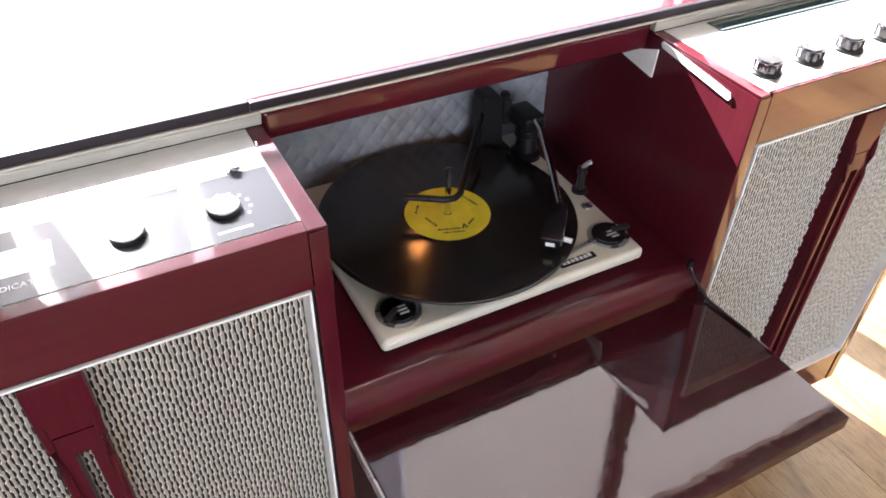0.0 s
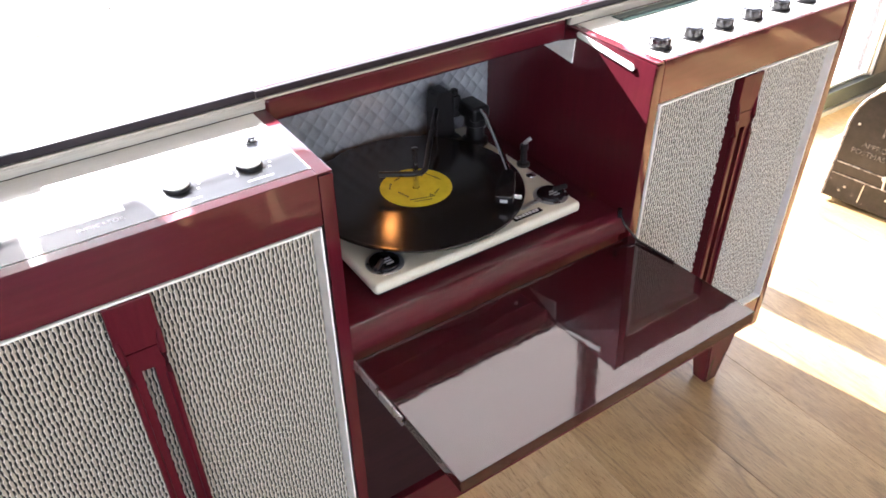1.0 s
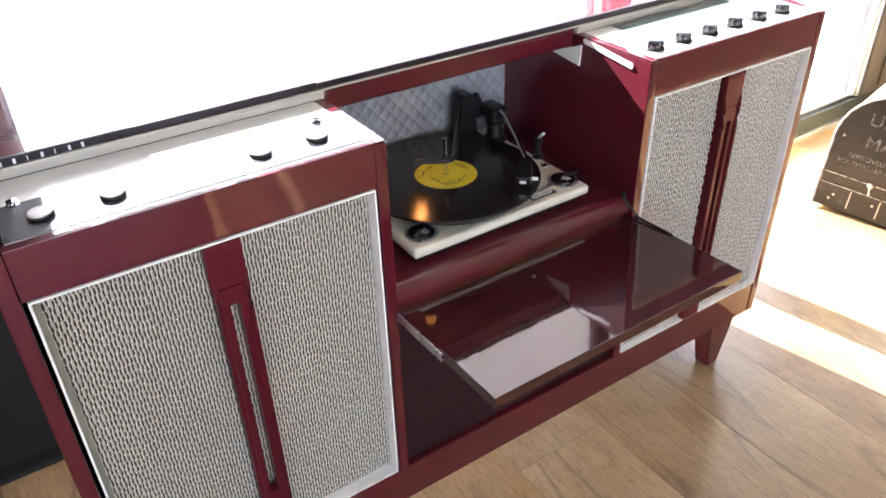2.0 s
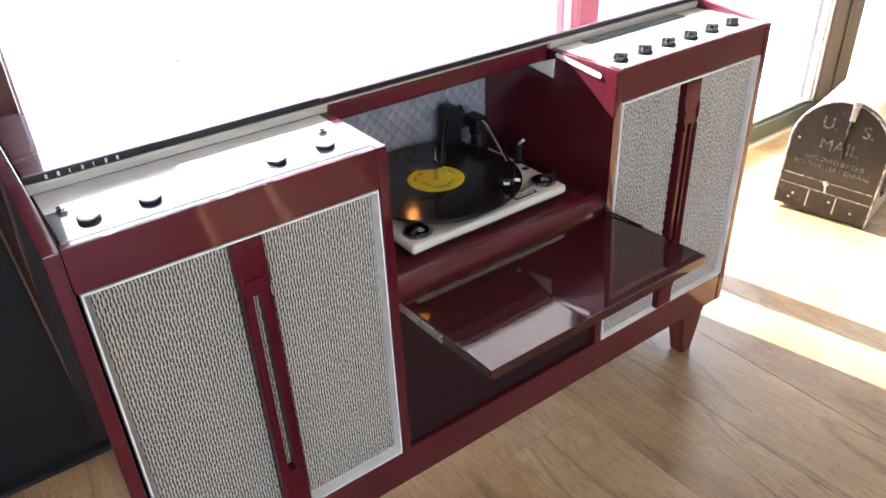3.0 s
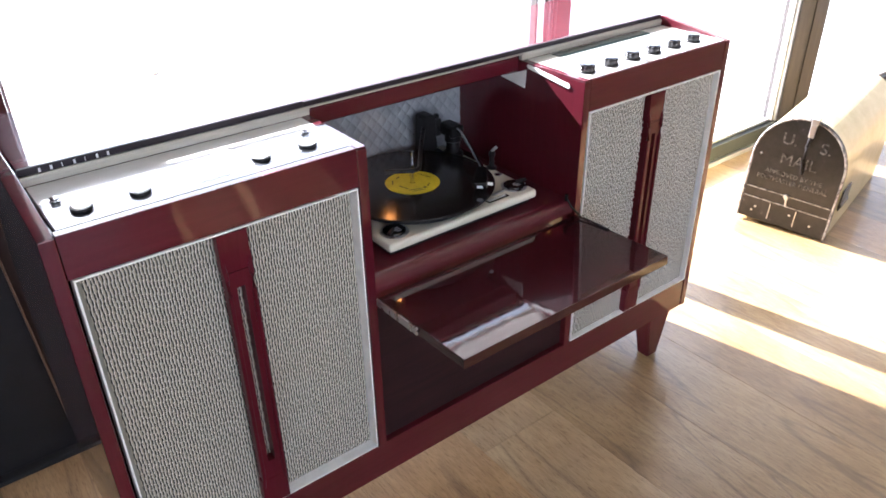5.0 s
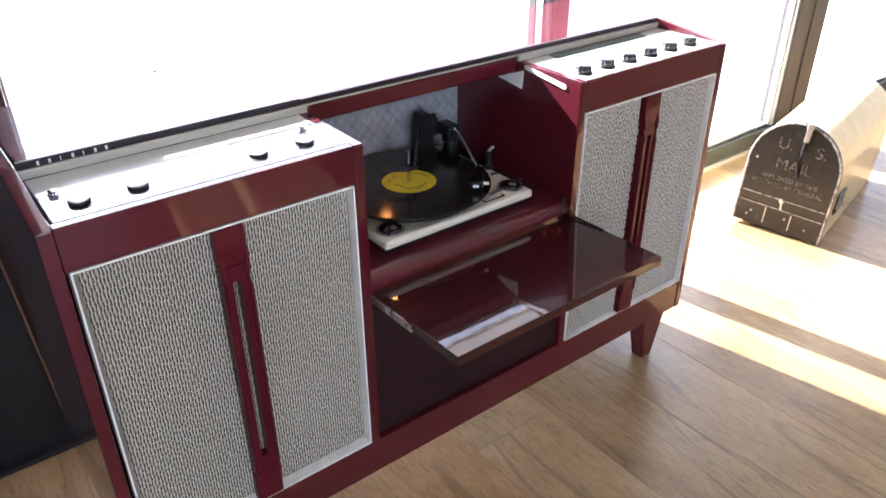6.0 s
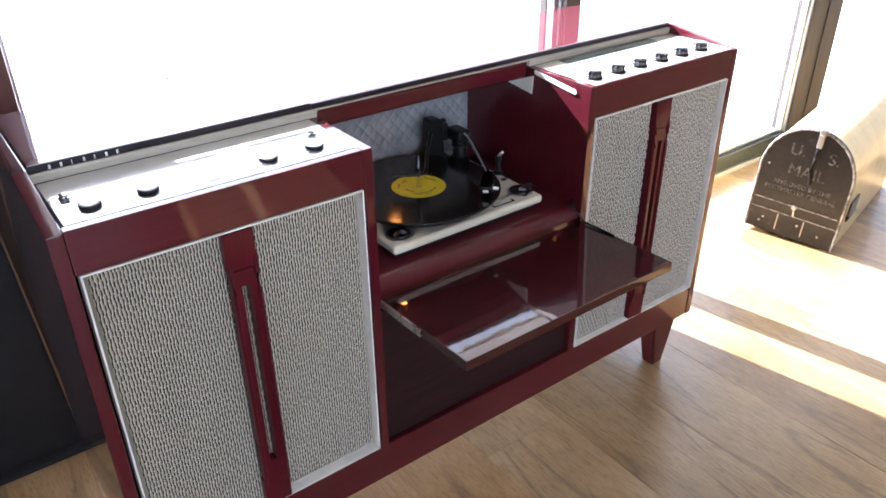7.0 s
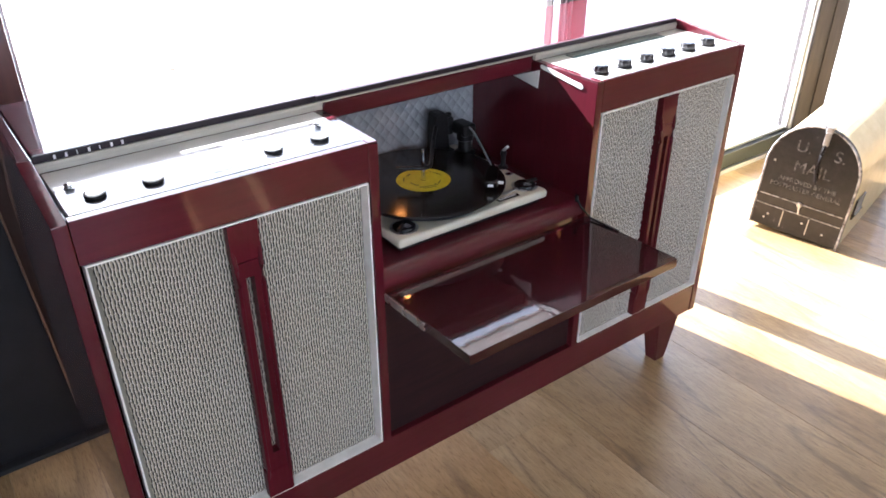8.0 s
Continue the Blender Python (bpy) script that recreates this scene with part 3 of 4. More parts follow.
# big left knobs with bright caps, two small switches
bm = bmesh.new()
lathe(bm, [(0, 0), (0.0124, 0), (0.0130, 0.0006), (0.0130, 0.0030), (0.0126, 0.0036), (0, 0.0036)], (0.093, 0.052, 0.7660), 40)
knob = part("tuning_knob", bm, BLACK, left_plate, "black knob with a bright metal cap")
bm = bmesh.new()
lathe(bm, [(0, 0), (0.0124, 0), (0.0121, 0.0014), (0.0096, 0.0018), (0.0093, 0.0015), (0, 0.0017)], (0.093, 0.052, 0.7697), 40)
part("cap", bm, PLATE, knob, "bright turned metal cap")
for x in (0.163, 0.326, 0.397):
    again(knob, (x - 0.093, 0, 0))
bm = bmesh.new()
lathe(bm, [(0, 0), (0.0066, 0), (0.0066, 0.0012), (0.0034, 0.0018), (0.0034, 0.0032), (0.0056, 0.0038), (0.0058, 0.0056), (0.0032, 0.0064), (0, 0.0064)], (0.073, 0.092, 0.7658), 20)
small = part("switch_knob", bm, CHROME, left_plate, "small metal switch knob")
again(small, (0.346, 0.008, 0))
# printed scale dots and lines round the knobs
for cx in (0.326, 0.397):
    bm = bmesh.new()
    for k in range(11):
        a = radians(-35 + 25 * k)
        px, py = cx + 0.0200 * math.cos(a), 0.052 + 0.0200 * math.sin(a)
        if py > 0.016:
            box(bm, px - 0.0012, px + 0.0012, py - 0.0012, py + 0.0012, 0.76560, 0.76585)
    box(bm, cx - 0.012, cx + 0.014, 0.0235, 0.0255, 0.76560, 0.76585)
    part("scale_marks", bm, INK, left_plate, "white printed scale marks", "stuff")

# six scalloped knobs
bm = bmesh.new()
lathe(bm, [(0, 0), (0.0160, 0), (0.0160, 0.0018), (0.0146, 0.0034), (0, 0.0034)], (0.947, 0.036, 0.7658), 36)
knob = part("control_knob", bm, BLACK, right_plate, "black scalloped control knob")
bm = bmesh.new()
ring = [((0.0138 + 0.0010 * math.cos(10 * a)) * math.cos(a), (0.0138 + 0.0010 * math.cos(10 * a)) * math.sin(a)) for a in (2 * math.pi * i / 64 for i in range(64))]
slab(bm, [(0.947 + u, 0.036 + v) for u, v in ring], "z", 0.7692, 0.7795, 0.0008, 2)
lathe(bm, [(0.0112, 0), (0.0108, 0.0012), (0, 0.0015)], (0.947, 0.036, 0.7796), 32)
part("grip", bm, GLOSS_BLACK, knob)
for k in range(1, 6):
    again(knob, (0.0611 * k, 0.0006 * k, 0))

# speaker grilles: a pale frame, black backing, wavy upright threads, a slotted middle rail
GRILLE_Z0, GRILLE_Z1 = 0.2035, 0.7050


def frame_ring(bm, x0, x1, z0, z1, w, y0, y1):
    box(bm, x0, x1, y0, y1, z1 - w, z1, 0.0008)
    box(bm, x0, x1, y0, y1, z0, z0 + w, 0.0008)
    box(bm, x0, x0 + w, y0, y1, z0 + w, z1 - w, 0.0008)
    box(bm, x1 - w, x1, y0, y1, z0 + w, z1 - w, 0.0008)


def threads(x0, x1, z0, z1, seed, fore, slack):
    """Flat taupe ribbons parted by dark slits that jog from side to side; a pale yarn runs along each slit."""
    rng = np.random.default_rng(seed)
    pitch, wave, rows = 0.0044, 0.0205, 330
    n = int((x1 - x0) / pitch)
    pitch = (x1 - x0) / n
    z = np.linspace(z0, z1, rows)
    ribbons, yarns = ([], []), ([], [])

    def strip_of(store, xs, ys):
        verts, faces = store
        base, k = len(verts), len(xs)
        ys = [np.broadcast_to(y, rows) for y in ys]
        for r in range(rows):
            verts += [(float(x[r]), float(y[r]), float(z[r])) for x, y in zip(xs, ys)]
        for r in range(rows - 1):
            for c in range(k - 1):
                p = base + k * r + c
                faces.append((p, p + 1, p + k + 1, p + k))

    turn, slits = 0.0, []
    for i in range(n + 1):
        turn += math.pi + rng.normal(0, 0.45)
        wob = np.interp(z, np.linspace(z0, z1, 16), np.cumsum(rng.normal(0, 0.5, 16)))
        arg = 2 * math.pi * z / wave + turn + wob
        knot = 1 - np.clip(np.abs(np.sin(arg)) * 2.2, 0, 1)
        half_width = slack * (0.10 + 0.90 * np.clip(np.abs(np.sin(arg)) * 2.6, 0, 1))
        slits.append((x0 + i * pitch + 0.00046 * np.tanh(6.0 * np.sin(arg)) + rng.normal(0, 0.00004, rows), half_width, knot))
    for (a, wa, ka), (b, wb, kb) in zip(slits, slits[1:]):
        left, right = a + wa, b - wb
        span = right - left
        strip_of(ribbons, [left, left + 0.3 * span, left + 0.7 * span, right], [0.0193 - fore, 0.0187 - fore, 0.0186 - fore, 0.0193 - fore])
    # the yarn lies low along each slit and rises over the cloth where the slit jogs
    for a, wa, knot in slits[1:-1]:
        m = a + wa + 0.00022
        rise = 0.0010 * knot
        strip_of(yarns, [m - 0.00030, m - 0.00012, m + 0.00016, m + 0.00034], [0.0198 - fore, 0.0189 - fore - rise, 0.0188 - fore - rise, 0.0195 - fore])
    return ribbons, yarns


def grille(x0, x1, mid, seed, fore=0.0, slack=0.00116):
    bm = bmesh.new()
    frame_ring(bm, x0, x1, GRILLE_Z0, GRILLE_Z1, 0.0026, -0.0012, 0.0236)
    trim = part("grille_frame", bm, TRIM_WHITE, console, "white moulded grille frame")
    a, b, c, d = x0 + 0.0028, x1 - 0.0028, GRILLE_Z0 + 0.0028, GRILLE_Z1 - 0.0028
    bm = bmesh.new()
    box(bm, a, b, 0.0200 - fore, 0.0235 - fore, c, d)
    part("backing", bm, BACKING, trim, "black backing board")
    for (verts, faces), stuff, name, tag in zip(threads(a, b, c, d, seed, fore, slack), (THREAD, YARN), ("grille_cloth", "grille_yarn"), ("taupe woven grille cloth with dark slits", "pale zigzag yarn woven into the cloth")):
        me = bpy.data.meshes.new(name)
        me.from_pydata([tuple(Vector(v) - BASE[trim.name]) for v in verts], [], faces)
        me.materials.append(stuff)
        me.polygons.foreach_set("use_smooth", [True] * len(me.polygons))
        cloth = new(name, me)
        cloth.parent = trim
        tagged(cloth, tag, kind="stuff")
    # the middle rail: broad ends, a narrower waist between two rounded lips, an open slot
    z0, z1 = GRILLE_Z0 + 0.0026, GRILLE_Z1 - 0.0026
    bm = bmesh.new()
    ring_slab(bm, mid - 0.0195, mid + 0.0195, 0.2625, 0.6445, mid - 0.0058, mid + 0.0058, 0.2980, 0.6200, -0.0034, 0.0125)
    rail = part("middle_rail", bm, RAIL_RED, console, "red lacquered slotted middle rail")
    for c, d in ((0.645, z1), (z0, 0.262)):
        bm = bmesh.new()
        box(bm, mid - 0.0220, mid + 0.0214, -0.0035, 0.0115, c, d, 0.0018)
        part("rail_end", bm, RAIL_RED, rail)
    for s in (-1, 1):
        bm = bmesh.new()
        pts = [(mid + s * 0.0190, -0.0008, 0.662), (mid + s * 0.0184, -0.0030, 0.650), (mid + s * 0.0178, -0.0044, 0.636), (mid + s * 0.0174, -0.0048, 0.61), (mid + s * 0.0174, -0.0048, 0.30), (mid + s * 0.0178, -0.0044, 0.272), (mid + s * 0.0184, -0.0030, 0.258), (mid + s * 0.0190, -0.0008, 0.246)]
        tube(bm, pts, 0.0034, 10)
        part("lip", bm, RAIL_RED, rail)


grille(0.0538, 0.4420, 0.248, 1)
grille(0.9235, 1.3075, 1.110, 2, 0.0085, 0.00160)
bm = bmesh.new()
box(bm, 0.0566, 0.0628, 0.0120, 0.0165, GRILLE_Z0 + 0.0028, GRILLE_Z1 - 0.0028, 0.0006)
part("edge_strip", bm, EDGE_TAPE, console, "olive grey strip along the grille cloth")

# turntable bay: shelf, padded back; lower bay; base rail
bm = bmesh.new()
nose = [(0.030 - 0.024 * math.cos(radians(9 * k)), 0.511 + 0.024 * math.sin(radians(9 * k))) for k in range(11)]
slab(bm, nose + [(0.372, 0.535), (0.372, 0.511)], "x", LX + 0.001, RX - 0.001)
part("shelf", bm, RED_X, console)
bm = bmesh.new()
box(bm, LX + 0.001, RX - 0.001, 0.016, 0.034, 0.478, 0.510, 0.002)
part("shelf_rail", bm, RED_X, console)


def quilt(x0, x1, z0, z1, y, pitch):
    """A padded sheet with diamond stitching, sunk along the seams."""
    bm = bmesh.new()
    nx, nz = 260, 130
    grid = []
    for j in range(nz + 1):
        row = []
        for i in range(nx + 1):
            x, z = x0 + (x1 - x0) * i / nx, z0 + (z1 - z0) * j / nz
            u, v = (x - x0) / pitch + (z - z0) / (1.15 * pitch), (x - x0) / pitch - (z - z0) / (1.15 * pitch)
            puff = (abs(math.sin(math.pi * u)) * abs(math.sin(math.pi * v))) ** 0.45
            row.append(bm.verts.new((x, y - 0.0030 * puff, z)))
        grid.append(row)
    for j in range(nz):
        for i in range(nx):
            bm.faces.new((grid[j][i], grid[j][i + 1], grid[j + 1][i + 1], grid[j + 1][i]))
    return bm


part("quilted_back", quilt(LX + 0.001, RX - 0.001, 0.536, 0.751, 0.342, 0.0235), QUILT, console, "grey diamond-quilted vinyl back lining")
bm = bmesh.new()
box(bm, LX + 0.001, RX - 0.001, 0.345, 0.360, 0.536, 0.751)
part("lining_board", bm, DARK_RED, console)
bm = bmesh.new()
box(bm, LX + 0.001, RX - 0.001, 0.030, 0.386, 0.186, 0.2045, 0.003)
part("lower_shelf", bm, RED_X, console)
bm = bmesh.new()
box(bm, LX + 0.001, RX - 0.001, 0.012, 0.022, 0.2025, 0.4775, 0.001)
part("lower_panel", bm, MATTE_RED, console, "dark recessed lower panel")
bm = bmesh.new()
box(bm, 0.0495, 1.3095, 0.0010, 0.0190, 0.126, 0.2015, 0.003)
part("base_rail", bm, RED_X, console)
bm = bmesh.new()
box(bm, 0.0495, 1.3095, 0.020, 0.386, 0.130, 0.148)
part("bottom_board", bm, DARK_RED, console)

# legs, tapered from a broad top
bm = bmesh.new()
top = [(1.212, 0.012), (1.292, 0.012), (1.292, 0.060), (1.212, 0.060)]
foot = [(1.228, 0.0135), (1.262, 0.0135), (1.262, 0.046), (1.228, 0.046)]
va = [bm.verts.new((x, y, 0.126)) for x, y in top]
vb = [bm.verts.new((x, y, 0.0)) for x, y in foot]
faces = [bm.faces.new(va), bm.faces.new(vb)] + [bm.faces.new((va[i], va[(i + 1) % 4], vb[(i + 1) % 4], vb[i])) for i in range(4)]
bmesh.ops.recalc_face_normals(bm, faces=faces)
bmesh.ops.bevel(bm, geom=bm.edges[:], offset=0.003, segments=2, affect="EDGES")
leg = part("leg", bm, RED_Z, console)
for dx, dy in ((-1.16, 0), (-1.16, 0.32), (0, 0.32)):
    again(leg, (dx, dy, 0))

# the drop front, lying open, with its stays
DROOP = Matrix.Translation((0, -0.0015, 0.5090)) @ pose(0, 0, 0, -2.1, 0, 0)
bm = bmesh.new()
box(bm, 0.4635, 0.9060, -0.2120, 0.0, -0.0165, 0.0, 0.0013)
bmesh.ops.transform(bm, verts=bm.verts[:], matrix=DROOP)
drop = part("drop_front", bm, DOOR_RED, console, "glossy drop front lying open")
for x in (0.4598, 0.9064):
    bm = bmesh.new()
    box(bm, x, x + 0.0032, -0.105, 0.004, -0.0150, -0.0022, 0.0008)
    bmesh.ops.transform(bm, verts=bm.verts[:], matrix=DROOP)
    part("stay", bm, STEEL, drop, "flat steel lid stay")
bm = bmesh.new()
tube(bm, ((0.895, 0.014, 0.543), (0.8970, 0.004, 0.528), (0.9000, -0.020, 0.5135), (0.9035, -0.085, 0.5135)), 0.0020)
tube(bm, ((0.895, 0.014, 0.536), (0.895, 0.014, 0.549)), 0.0036)
part("hinge_arm", bm, GLOSS_BLACK, drop, "bent black hinge arm")

# fittings on the bay's side: bright slide and triangular bracket
bm = bmesh.new()
slab(bm, [(0.036, 0.743), (0.033, 0.747), (0.036, 0.752), (0.140, 0.7635), (0.143, 0.760), (0.140, 0.7555)], "x", RX - 0.0019, RX - 0.0004, 0.0005)
part("slide", bm, TRIM_WHITE, console, "white slide on the bay wall")
bm = bmesh.new()
slab(bm, [(0.213, 0.725), (0.144, 0.752), (0.146, 0.717)], "x", RX - 0.0030, RX - 0.0006, 0.0005)
part("bracket", bm, TRIM_WHITE, console, "white triangular plastic bracket")
bm = bmesh.new()
lathe(bm, [(0, 0), (0.006, 0.001), (0.010, 0.007), (0.010, 0.016), (0.007, 0.022), (0, 0.022)], (0.685, 0.298, 0.7110), 20)
lamp = part("bay_lamp", bm, BULB, console, "small warm bulb hanging behind the header")
bm = bmesh.new()
lathe(bm, [(0, 0), (0.0075, 0), (0.0075, 0.009), (0.0085, 0.0098), (0.0085, 0.0106), (0.0060, 0.0112), (0.0060, 0.0186), (0, 0.0186)], (0.685, 0.298, 0.7332), 20)
part("socket", bm, BLACK, lamp, "black lamp socket")
# hidden shield, added to keep bulb reflections off the shelf and bay wall
bm = bmesh.new()
slab(bm, [(0.685 + 0.0165 * math.cos(radians(a)), 0.298 + 0.0165 * math.sin(radians(a))) for a in range(-70, 171, 15)] + [(0.685 + 0.0150 * math.cos(radians(a)), 0.298 + 0.0150 * math.sin(radians(a))) for a in range(170, -71, -15)], "z", 0.6960, 0.7515)
part("shield", bm, BLACK, lamp, "hidden curved black shield added to block stray bulb glints")

# ---- record player ----
player = thing("record_player", (0.684, 0.185, 0.535), "cream automatic record player on the open shelf", "record player")
bm = bmesh.new()
box(bm, 0.519, 0.849, 0.0445, 0.328, 0.5455, 0.5620, 0.006, 3)
deck = part("deck_plate", bm, CREAM, player)
bm = bmesh.new()
box(bm, 0.528, 0.840, 0.056, 0.316, 0.5352, 0.5452, 0.002)
part("underside", bm, BLACK, player, "black underside")
bm = bmesh.new()
lathe(bm, [(0, 0), (0.128, 0), (0.130, 0.002), (0.130, 0.013), (0.126, 0.016), (0, 0.016)], (0.663, 0.180, 0.5640), 64)
part("platter", bm, BLACK, player, "black rubber-topped platter")
bm = bmesh.new()
lathe(bm, [(0, 0), (0.0042, 0), (0.0042, 0.034), (0.0034, 0.036), (0.0034, 0.059), (0.0046, 0.060), (0.0046, 0.0635), (0, 0.064)], (0.663, 0.180, 0.5802), 20)
part("spindle", bm, CHROME, player, "steel autochanger spindle")


def dial(x, y):
    bm = bmesh.new()
    lathe(bm, [(0, 0), (0.0245, 0), (0.0245, 0.0014), (0.0205, 0.0018), (0.0203, 0.0008), (0, 0.0008)], (x, y, 0.5621), 40)
    ob = part("selector_dial", bm, STEEL, player, "round selector dial with silver rim")
    bm = bmesh.new()
    lathe(bm, [(0, 0), (0.0195, 0), (0.0195, 0.0030), (0.0182, 0.0040), (0, 0.0040)], (x, y, 0.5632), 36)
    part("face", bm, GLOSS_BLACK, ob)
    return ob


d1 = dial(0.552, 0.079)
d2 = dial(0.824, 0.082)
for ob, x, y, turn in ((d1, 0.552, 0.079, 215), (d2, 0.824, 0.082, -8)):
    bm = bmesh.new()
    box(bm, 0.004, 0.0265, -0.0026, 0.0026, 0.0, 0.0060, 0.0012)
    bmesh.ops.transform(bm, verts=bm.verts[:], matrix=pose(x, y, 0.5673, 0, 0, turn))
    part("lever", bm, BLACK, ob, "black pointer lever")
    for k in range(3):
        bm = bmesh.new()
        box(bm, x - 0.002 - 0.004 * (k % 2), x + 0.008, y - 0.0105 + 0.005 * k, y - 0.0080 + 0.005 * k, 0.5672, 0.5675)
        part("marking", bm, GREY_INK, ob, "small pale marking bar")
bm = bmesh.new()
box(bm, 0.742, 0.790, 0.0570, 0.0665, 0.5621, 0.5632, 0.0004)
badge = part("badge", bm, GLOSS_BLACK, player, "small black name badge")
for k in range(7):
    bm = bmesh.new()
    x = 0.746 + 0.0058 * k
    box(bm, x, x + 0.0042, 0.0600, 0.0600 + (0.0046 if k % 3 else 0.0056), 0.5632, 0.5635)
    part("letter_bar", bm, INK, badge, "tiny white bar")
bm = bmesh.new()
box(bm, -0.019, 0.019, -0.0035, 0.0035, 0.0, 0.0030, 0.0012)
bmesh.ops.transform(bm, verts=bm.verts[:], matrix=pose(0.785, 0.0785, 0.5621, 0, 0, 8))
part("size_lever", bm, STEEL, player, "grey metal lever")
bm = bmesh.new()
lathe(bm, [(0, 0), (0.010, 0), (0.010, 0.003), (0.0052, 0.005), (0.0046, 0.024), (0.0062, 0.027), (0.0062, 0.034), (0.004, 0.036), (0, 0.036)], (0.846, 0.170, 0.5621), 24)
rest = part("arm_rest", bm, BLACK, player, "black tonearm rest post")
bm = bmesh.new()
tube(bm, ((0.846, 0.170, 0.5975), (0.849, 0.167, 0.6035), (0.854, 0.165, 0.6065)), 0.0030, 10)
part("clip", bm, STEEL, rest)
bm = bmesh.new()
lathe(bm, [(0, 0), (0.0075, 0), (0.0070, 0.0012), (0, 0.0018)], (0.836, 0.140, 0.5621), 24)
part("arm_button", bm, STEEL, player)

# tonearm: pivot tower, tube, head shell
bm = bmesh.new()
lathe(bm, [(0, 0), (0.021, 0), (0.021, 0.006), (0.015, 0.010), (0.013, 0.030), (0.017, 0.033), (0.017, 0.050), (0.014, 0.054), (0, 0.054)], (0.829, 0.270, 0.5621), 32)
box(bm, 0.813, 0.845, 0.252, 0.300, 0.603, 0.628, 0.006, 3)
arm = part("tonearm", bm, BLACK, player, "black and chrome tonearm resting over the record edge")
bm = bmesh.new()
tube(bm, ((0.829, 0.262, 0.622), (0.822, 0.232, 0.6215), (0.797, 0.170, 0.613), (0.772, 0.113, 0.604)), 0.0042, 14)
part("tube", bm, CHROME, arm, "chrome arm tube")
bm = bmesh.new()
slab(bm, [(-0.0085, 0.020), (0.0085, 0.020), (0.0115, -0.004), (0.0135, -0.036), (0.0105, -0.042), (-0.0105, -0.042), (-0.0135, -0.036), (-0.0115, -0.004)], "z", 0.0, 0.0125, 0.002)
bmesh.ops.transform(bm, verts=bm.verts[:], matrix=pose(0.758, 0.098, 0.5935, 6, 0, -44))
head = part("head_shell", bm, GLOSS_BLACK, arm, "black head shell")
bm = bmesh.new()
tube(bm, ((0.013, -0.030, 0.006), (0.022, -0.031, 0.006)), 0.0028, 10)
bmesh.ops.transform(bm, verts=bm.verts[:], matrix=pose(0.758, 0.098, 0.5935, 6, 0, -44))
part("finger_lift", bm, TRIM_WHITE, head, "small white finger lift")
bm = bmesh.new()
box(bm, -0.005, 0.005, -0.0426, -0.0415, 0.003, 0.008, 0.0004)
bmesh.ops.transform(bm, verts=bm.verts[:], matrix=pose(0.758, 0.098, 0.5935, 6, 0, -44))
part("front_mark", bm, INK, head)

# changer tower and the bent steadying arm over the spindle
bm = bmesh.new()
slab(bm, [(0.768, 0.5622), (0.806, 0.5622), (0.802, 0.600), (0.799, 0.646), (0.794, 0.651), (0.776, 0.651), (0.772, 0.646)], "y", 0.288, 0.318, 0.002)
box(bm, 0.8035, 0.818, 0.292, 0.312, 0.6005, 0.636, 0.003)
lathe(bm, [(0, 0), (0.0065, 0), (0.0065, 0.006), (0.0045, 0.008), (0, 0.008)], (0.811, 0.302, 0.6362), 16)
box(bm, 0.760, 0.812, 0.278, 0.3225, 0.5622, 0.574, 0.004)
tower = part("changer_tower", bm, BLACK, player, "black changer tower")
bm = bmesh.new()
tube(bm, ((0.779, 0.300, 0.626), (0.748, 0.264, 0.621), (0.713, 0.222, 0.6145), (0.682, 0.182, 0.6115), (0.675, 0.173, 0.611), (0.665, 0.168, 0.611), (0.652, 0.170, 0.612), (0.637, 0.180, 0.612), (0.614, 0.195, 0.612)), 0.0040, 12)
part("steadying_arm", bm, BLACK, tower, "bent black record steadying arm")

# ---- the record ----
record = thing("vinyl_record", (0.663, 0.180, 0.5803), "black vinyl record with a yellow label on the platter", "record")
bm = bmesh.new()
lathe(bm, [(0.0048, 0.0), (0.149, 0.0), (0.1505, 0.0006), (0.1505, 0.0018), (0.1490, 0.0024), (0.1440, 0.0021), (0.1435, 0.0018), (0.0600, 0.0018), (0.0590, 0.0022), (0.0048, 0.0022)], (0.663, 0.180, 0.5803), 128)
disc = part("disc", bm, VINYL, record)
bm = bmesh.new()
lathe(bm, [(0.0050, 0.00225), (0.0500, 0.00225), (0.0502, 0.0025), (0.0050, 0.0026)], (0.663, 0.180, 0.5803), 64)
label = part("label", bm, LABEL, record, "yellow paper label with dark print")
rng = random.Random(4)
words("A", 0.012, 0.0001, DARK_INK, "lettering", label, pose(0.006, -0.030, 0.00270, 0, 0, -12))
for a, r, length in ((0.3, 0.036, 0.030), (0.9, 0.030, 0.014), (1.9, 0.034, 0.012), (2.5, 0.036, 0.016), (3.4, 0.026, 0.020), (4.4, 0.030, 0.034), (4.4, 0.036, 0.026), (5.3, 0.031, 0.014)):
    bm = bmesh.new()
    n = max(3, int(length / 0.003))
    for k in range(n):
        x = -length / 2 + length * k / n
        h = rng.uniform(0.0006, 0.0016)
        box(bm, x, x + length / n * 0.7, -h, h, 0, 0.0002)
    bmesh.ops.transform(bm, verts=bm.verts[:], matrix=Matrix.Translation((0.663, 0.180, 0.58295)) @ pose(r * math.cos(a), r * math.sin(a), 0, 0, 0, math.degrees(a) - 90))
    part("print_bar", bm, DARK_INK, label, "dark unreadable print", "stuff")

# ---- mailbox on the floor by the window ----
mailbox = thing("mailbox", (0, 0, 0), "weathered rural mailbox, dark door and tan body", "mailbox")
MW, MS, ML = 0.1330, 0.215, 0.62      # half width, height of the straight sides, length


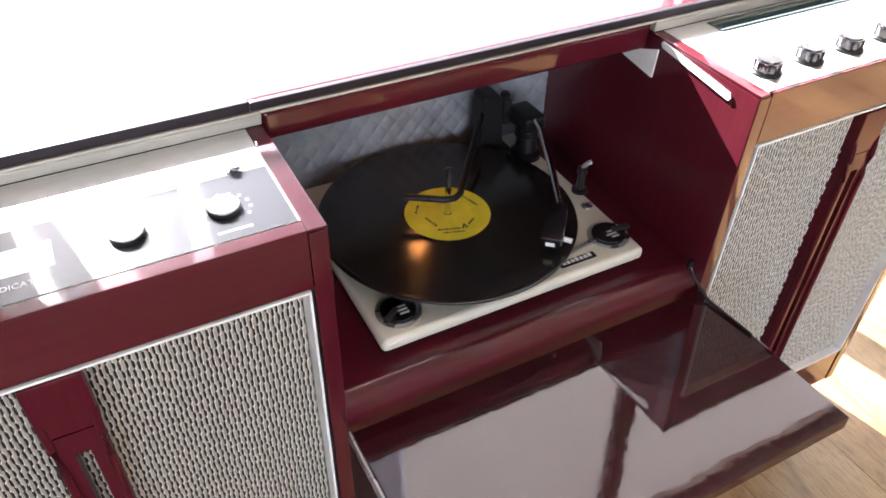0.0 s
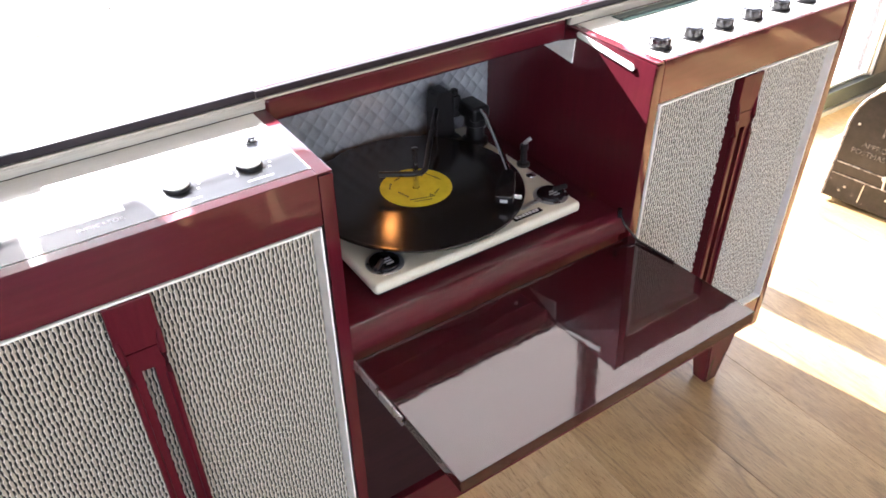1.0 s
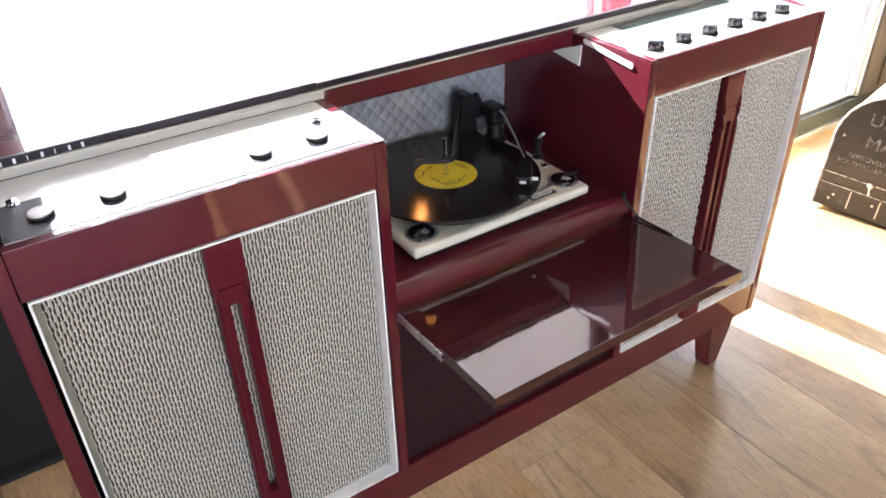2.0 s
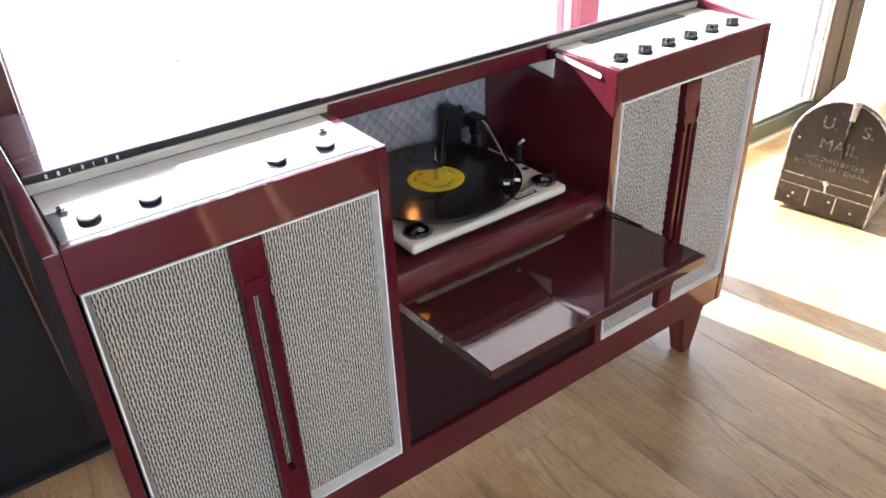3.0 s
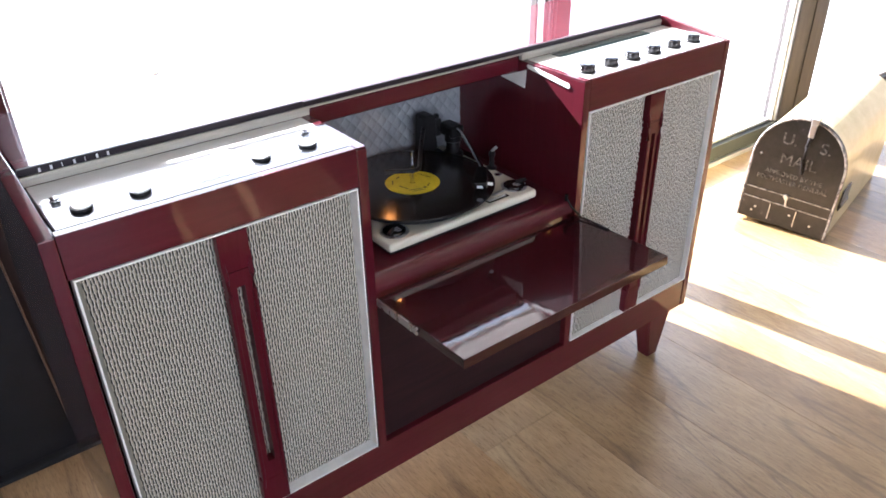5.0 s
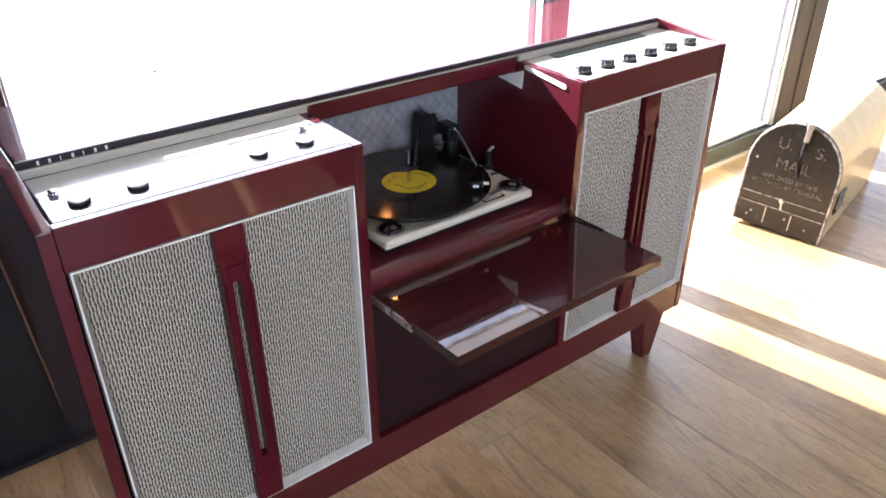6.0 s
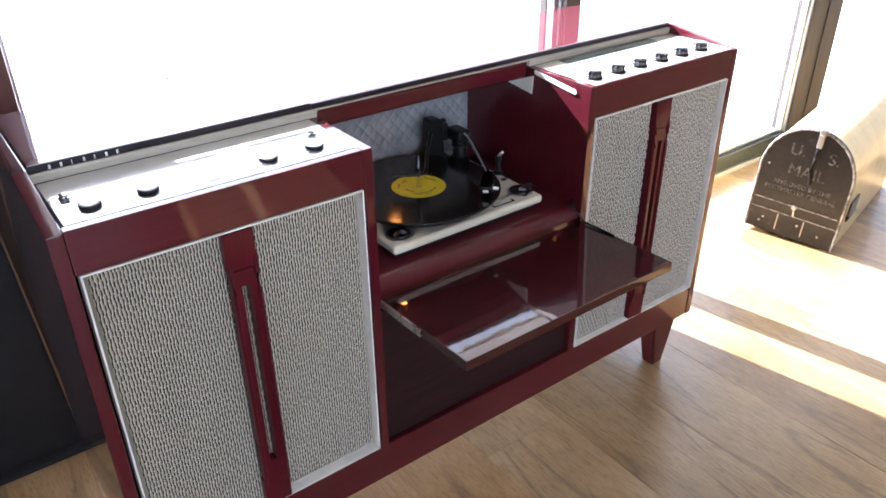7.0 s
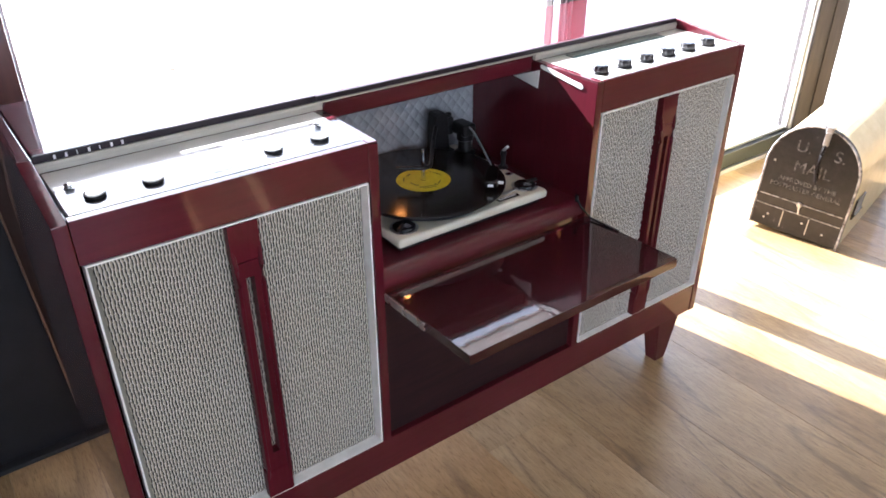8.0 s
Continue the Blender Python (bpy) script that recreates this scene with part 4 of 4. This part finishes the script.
def arch(w, s, inset=0.0, n=20):
    """Upright sides with a rounded top, as (y, z) pairs."""
    pts = [(-w + inset, inset), (-w + inset, s)]
    pts += [(-(w - inset) * math.cos(math.pi * k / n), s + (w - inset) * 1.10 * math.sin(math.pi * k / n)) for k in range(1, n)]
    return pts + [(w - inset, s), (w - inset, inset)]


bm = bmesh.new()
slab(bm, arch(MW, MS), "x", 0.016, ML, 0.003)
part("body", bm, MAIL_BODY, mailbox, "tan painted arched body")
bm = bmesh.new()
slab(bm, arch(MW + 0.004, MS), "x", 0.0, 0.0155, 0.004, 3)
door = part("door", bm, MAIL_DARK, mailbox, "dark embossed front door")
bm = bmesh.new()
rim = arch(MW + 0.001, MS, 0.0, 28)
tube(bm, [(-0.001, y, z) for y, z in rim], 0.0035, 8)
part("rim", bm, MAIL_WORN_SHINE, door, "worn rolled door rim, its highlight put into the colour")
bm = bmesh.new()
box(bm, -0.003, -0.0002, -MW + 0.006, MW - 0.006, 0.108, 0.112, 0.001)
box(bm, -0.003, -0.0002, -MW + 0.006, MW - 0.006, 0.074, 0.078, 0.001)
part("ridge", bm, MAIL_WORN_SHINE, door)
for y in (-0.037, 0.042):
    bm = bmesh.new()
    box(bm, -0.003, -0.0002, y - 0.0016, y + 0.0016, 0.016, 0.070, 0.0008)
    part("ridge", bm, WORN_METAL, door, "worn bright ridge")
bm = bmesh.new()
box(bm, -0.010, 0.026, -0.026, -0.006, MS + 0.136, MS + 0.156, 0.003)
box(bm, -0.012, -0.001, -0.024, -0.008, MS + 0.098, MS + 0.140, 0.002)
part("latch", bm, WORN_METAL, mailbox, "worn metal top latch")
bm = bmesh.new()
tube(bm, ((-0.010, -0.016, MS + 0.10), (-0.010, -0.014, MS + 0.07), (-0.008, -0.012, MS + 0.02), (-0.006, -0.020, MS - 0.02)), 0.0045, 8)
part("pull", bm, BLACK, door, "black hanging pull")
bm = bmesh.new()
lathe(bm, [(0, 0), (0.009, 0.001), (0.007, 0.007), (0, 0.008)], (0, 0, 0), 16, pose(-0.002, 0.002, 0.108, 0, -90, 0))
tube(bm, ((-0.005, 0.002, 0.108), (-0.005, -0.002, 0.078)), 0.003, 8)
part("catch", bm, WORN_METAL, door, "worn brass catch")
FACE = Matrix(((0, 0, -1, 0), (-1, 0, 0, 0), (0, 1, 0, 0), (0, 0, 0, 1)))
for text, size, z, y in (("U.", 0.050, 0.288, 0.038), ("S.", 0.050, 0.286, -0.066), ("MAIL", 0.050, 0.224, -0.002), ("APPROVED BY THE", 0.020, 0.176, 0.0), ("POSTMASTER GENERAL", 0.020, 0.153, 0.0)):
    words(text, size, 0.0012, MAIL_LETTER, "lettering", door, Matrix.Translation((-0.0012, y, z)) @ FACE)
for k, (y, z) in enumerate(((0.095, 0.03), (0.085, 0.045), (-0.085, 0.035), (-0.02, 0.05), (0.110, 0.225))):
    bm = bmesh.new()
    lathe(bm, [(0, 0), (0.004, 0.0003), (0.003, 0.0022), (0, 0.003)], (0, 0, 0), 12, pose(-0.0002, y, z, 0, -90, 0))
    part("rivet", bm, WORN_METAL, door)
bm = bmesh.new()
box(bm, 0.060, 0.150, -MW - 0.007, -MW - 0.002, 0.085, 0.150, 0.001)
tube(bm, ((0.060, -MW - 0.006, 0.10), (0.140, -MW - 0.006, 0.10)), 0.006, 10)
part("flag", bm, MAIL_DARK, mailbox, "folded dark signal flag")
mailbox.matrix_world = pose(2.098, 0.040, 0.0, 0, 0, 12.8) @ pose(0, 0, 0, 2.9, 0, 0) @ pose(0, MW + 0.004, 0)

# ---- dry leaves outside ----
leaf_rng = random.Random(9)
for k in range(9):
    bm = bmesh.new()
    s = leaf_rng.uniform(0.03, 0.06)
    slab(bm, [(-s, 0), (-0.4 * s, -0.35 * s), (0.3 * s, -0.3 * s), (s, 0.05 * s), (0.3 * s, 0.4 * s), (-0.4 * s, 0.3 * s)], "z", 0.0, 0.002)
    for v in bm.verts:
        v.co.z += 0.25 * v.co.x * v.co.x / s + 0.3 * abs(v.co.y)
    leaf = solid("dry_leaf", bm, LEAF, "curled dry brown leaf on the paving", "leaf", kind="")
    leaf["group"] = "leaves on the paving"
    leaf.matrix_world = pose(leaf_rng.uniform(0.3, 2.2), leaf_rng.uniform(2.4, 3.6), -0.0395, 0, 0, leaf_rng.uniform(0, 360))

# ---- floor planks, running from the window into the room ----
PLANK_W, GAP = 0.2065, 0.0002
plank_rng = random.Random(12)
plank_meshes = {}


def plank_mesh(length, wood):
    key = (length, wood.name)
    if key not in plank_meshes:
        bm = bmesh.new()
        box(bm, GAP / 2, PLANK_W - GAP / 2, GAP / 2, length - GAP / 2, -0.0118, 0.0, 0.0007, 1)
        plank_meshes[key] = mesh_of(bm, "plank", wood)
    return plank_meshes[key]


column = 0
x = 0.711 - PLANK_W * 20
while x < FLOOR_X1:
    y = 0.598 - (0.576 if column == 20 else plank_rng.choice((0.15, 0.3, 1.5, 1.7, 1.9, 2.1)))
    stretches = [(y, 0.598)]
    while y > FLOOR_Y0:
        low = max(FLOOR_Y0, y - plank_rng.choice((1.8, 2.2, 2.4)))
        stretches.append((low, y))
        y = low
    for k, (low, high) in enumerate(stretches):
        if x < FLOOR_X0 or high - low < 0.02:
            continue
        wood = OAK_WARM if column in (16, 18, 19, 25) else OAK_PALE if column == 20 else plank_rng.choice((OAK, OAK, OAK, OAK_WARM)) if column < 18 or column > 25 else OAK
        ob = new("plank", plank_mesh(round(high - low, 3), wood))
        ob.parent = floor
        ob.location = (x, low, 0)
    x += PLANK_W
    column += 1
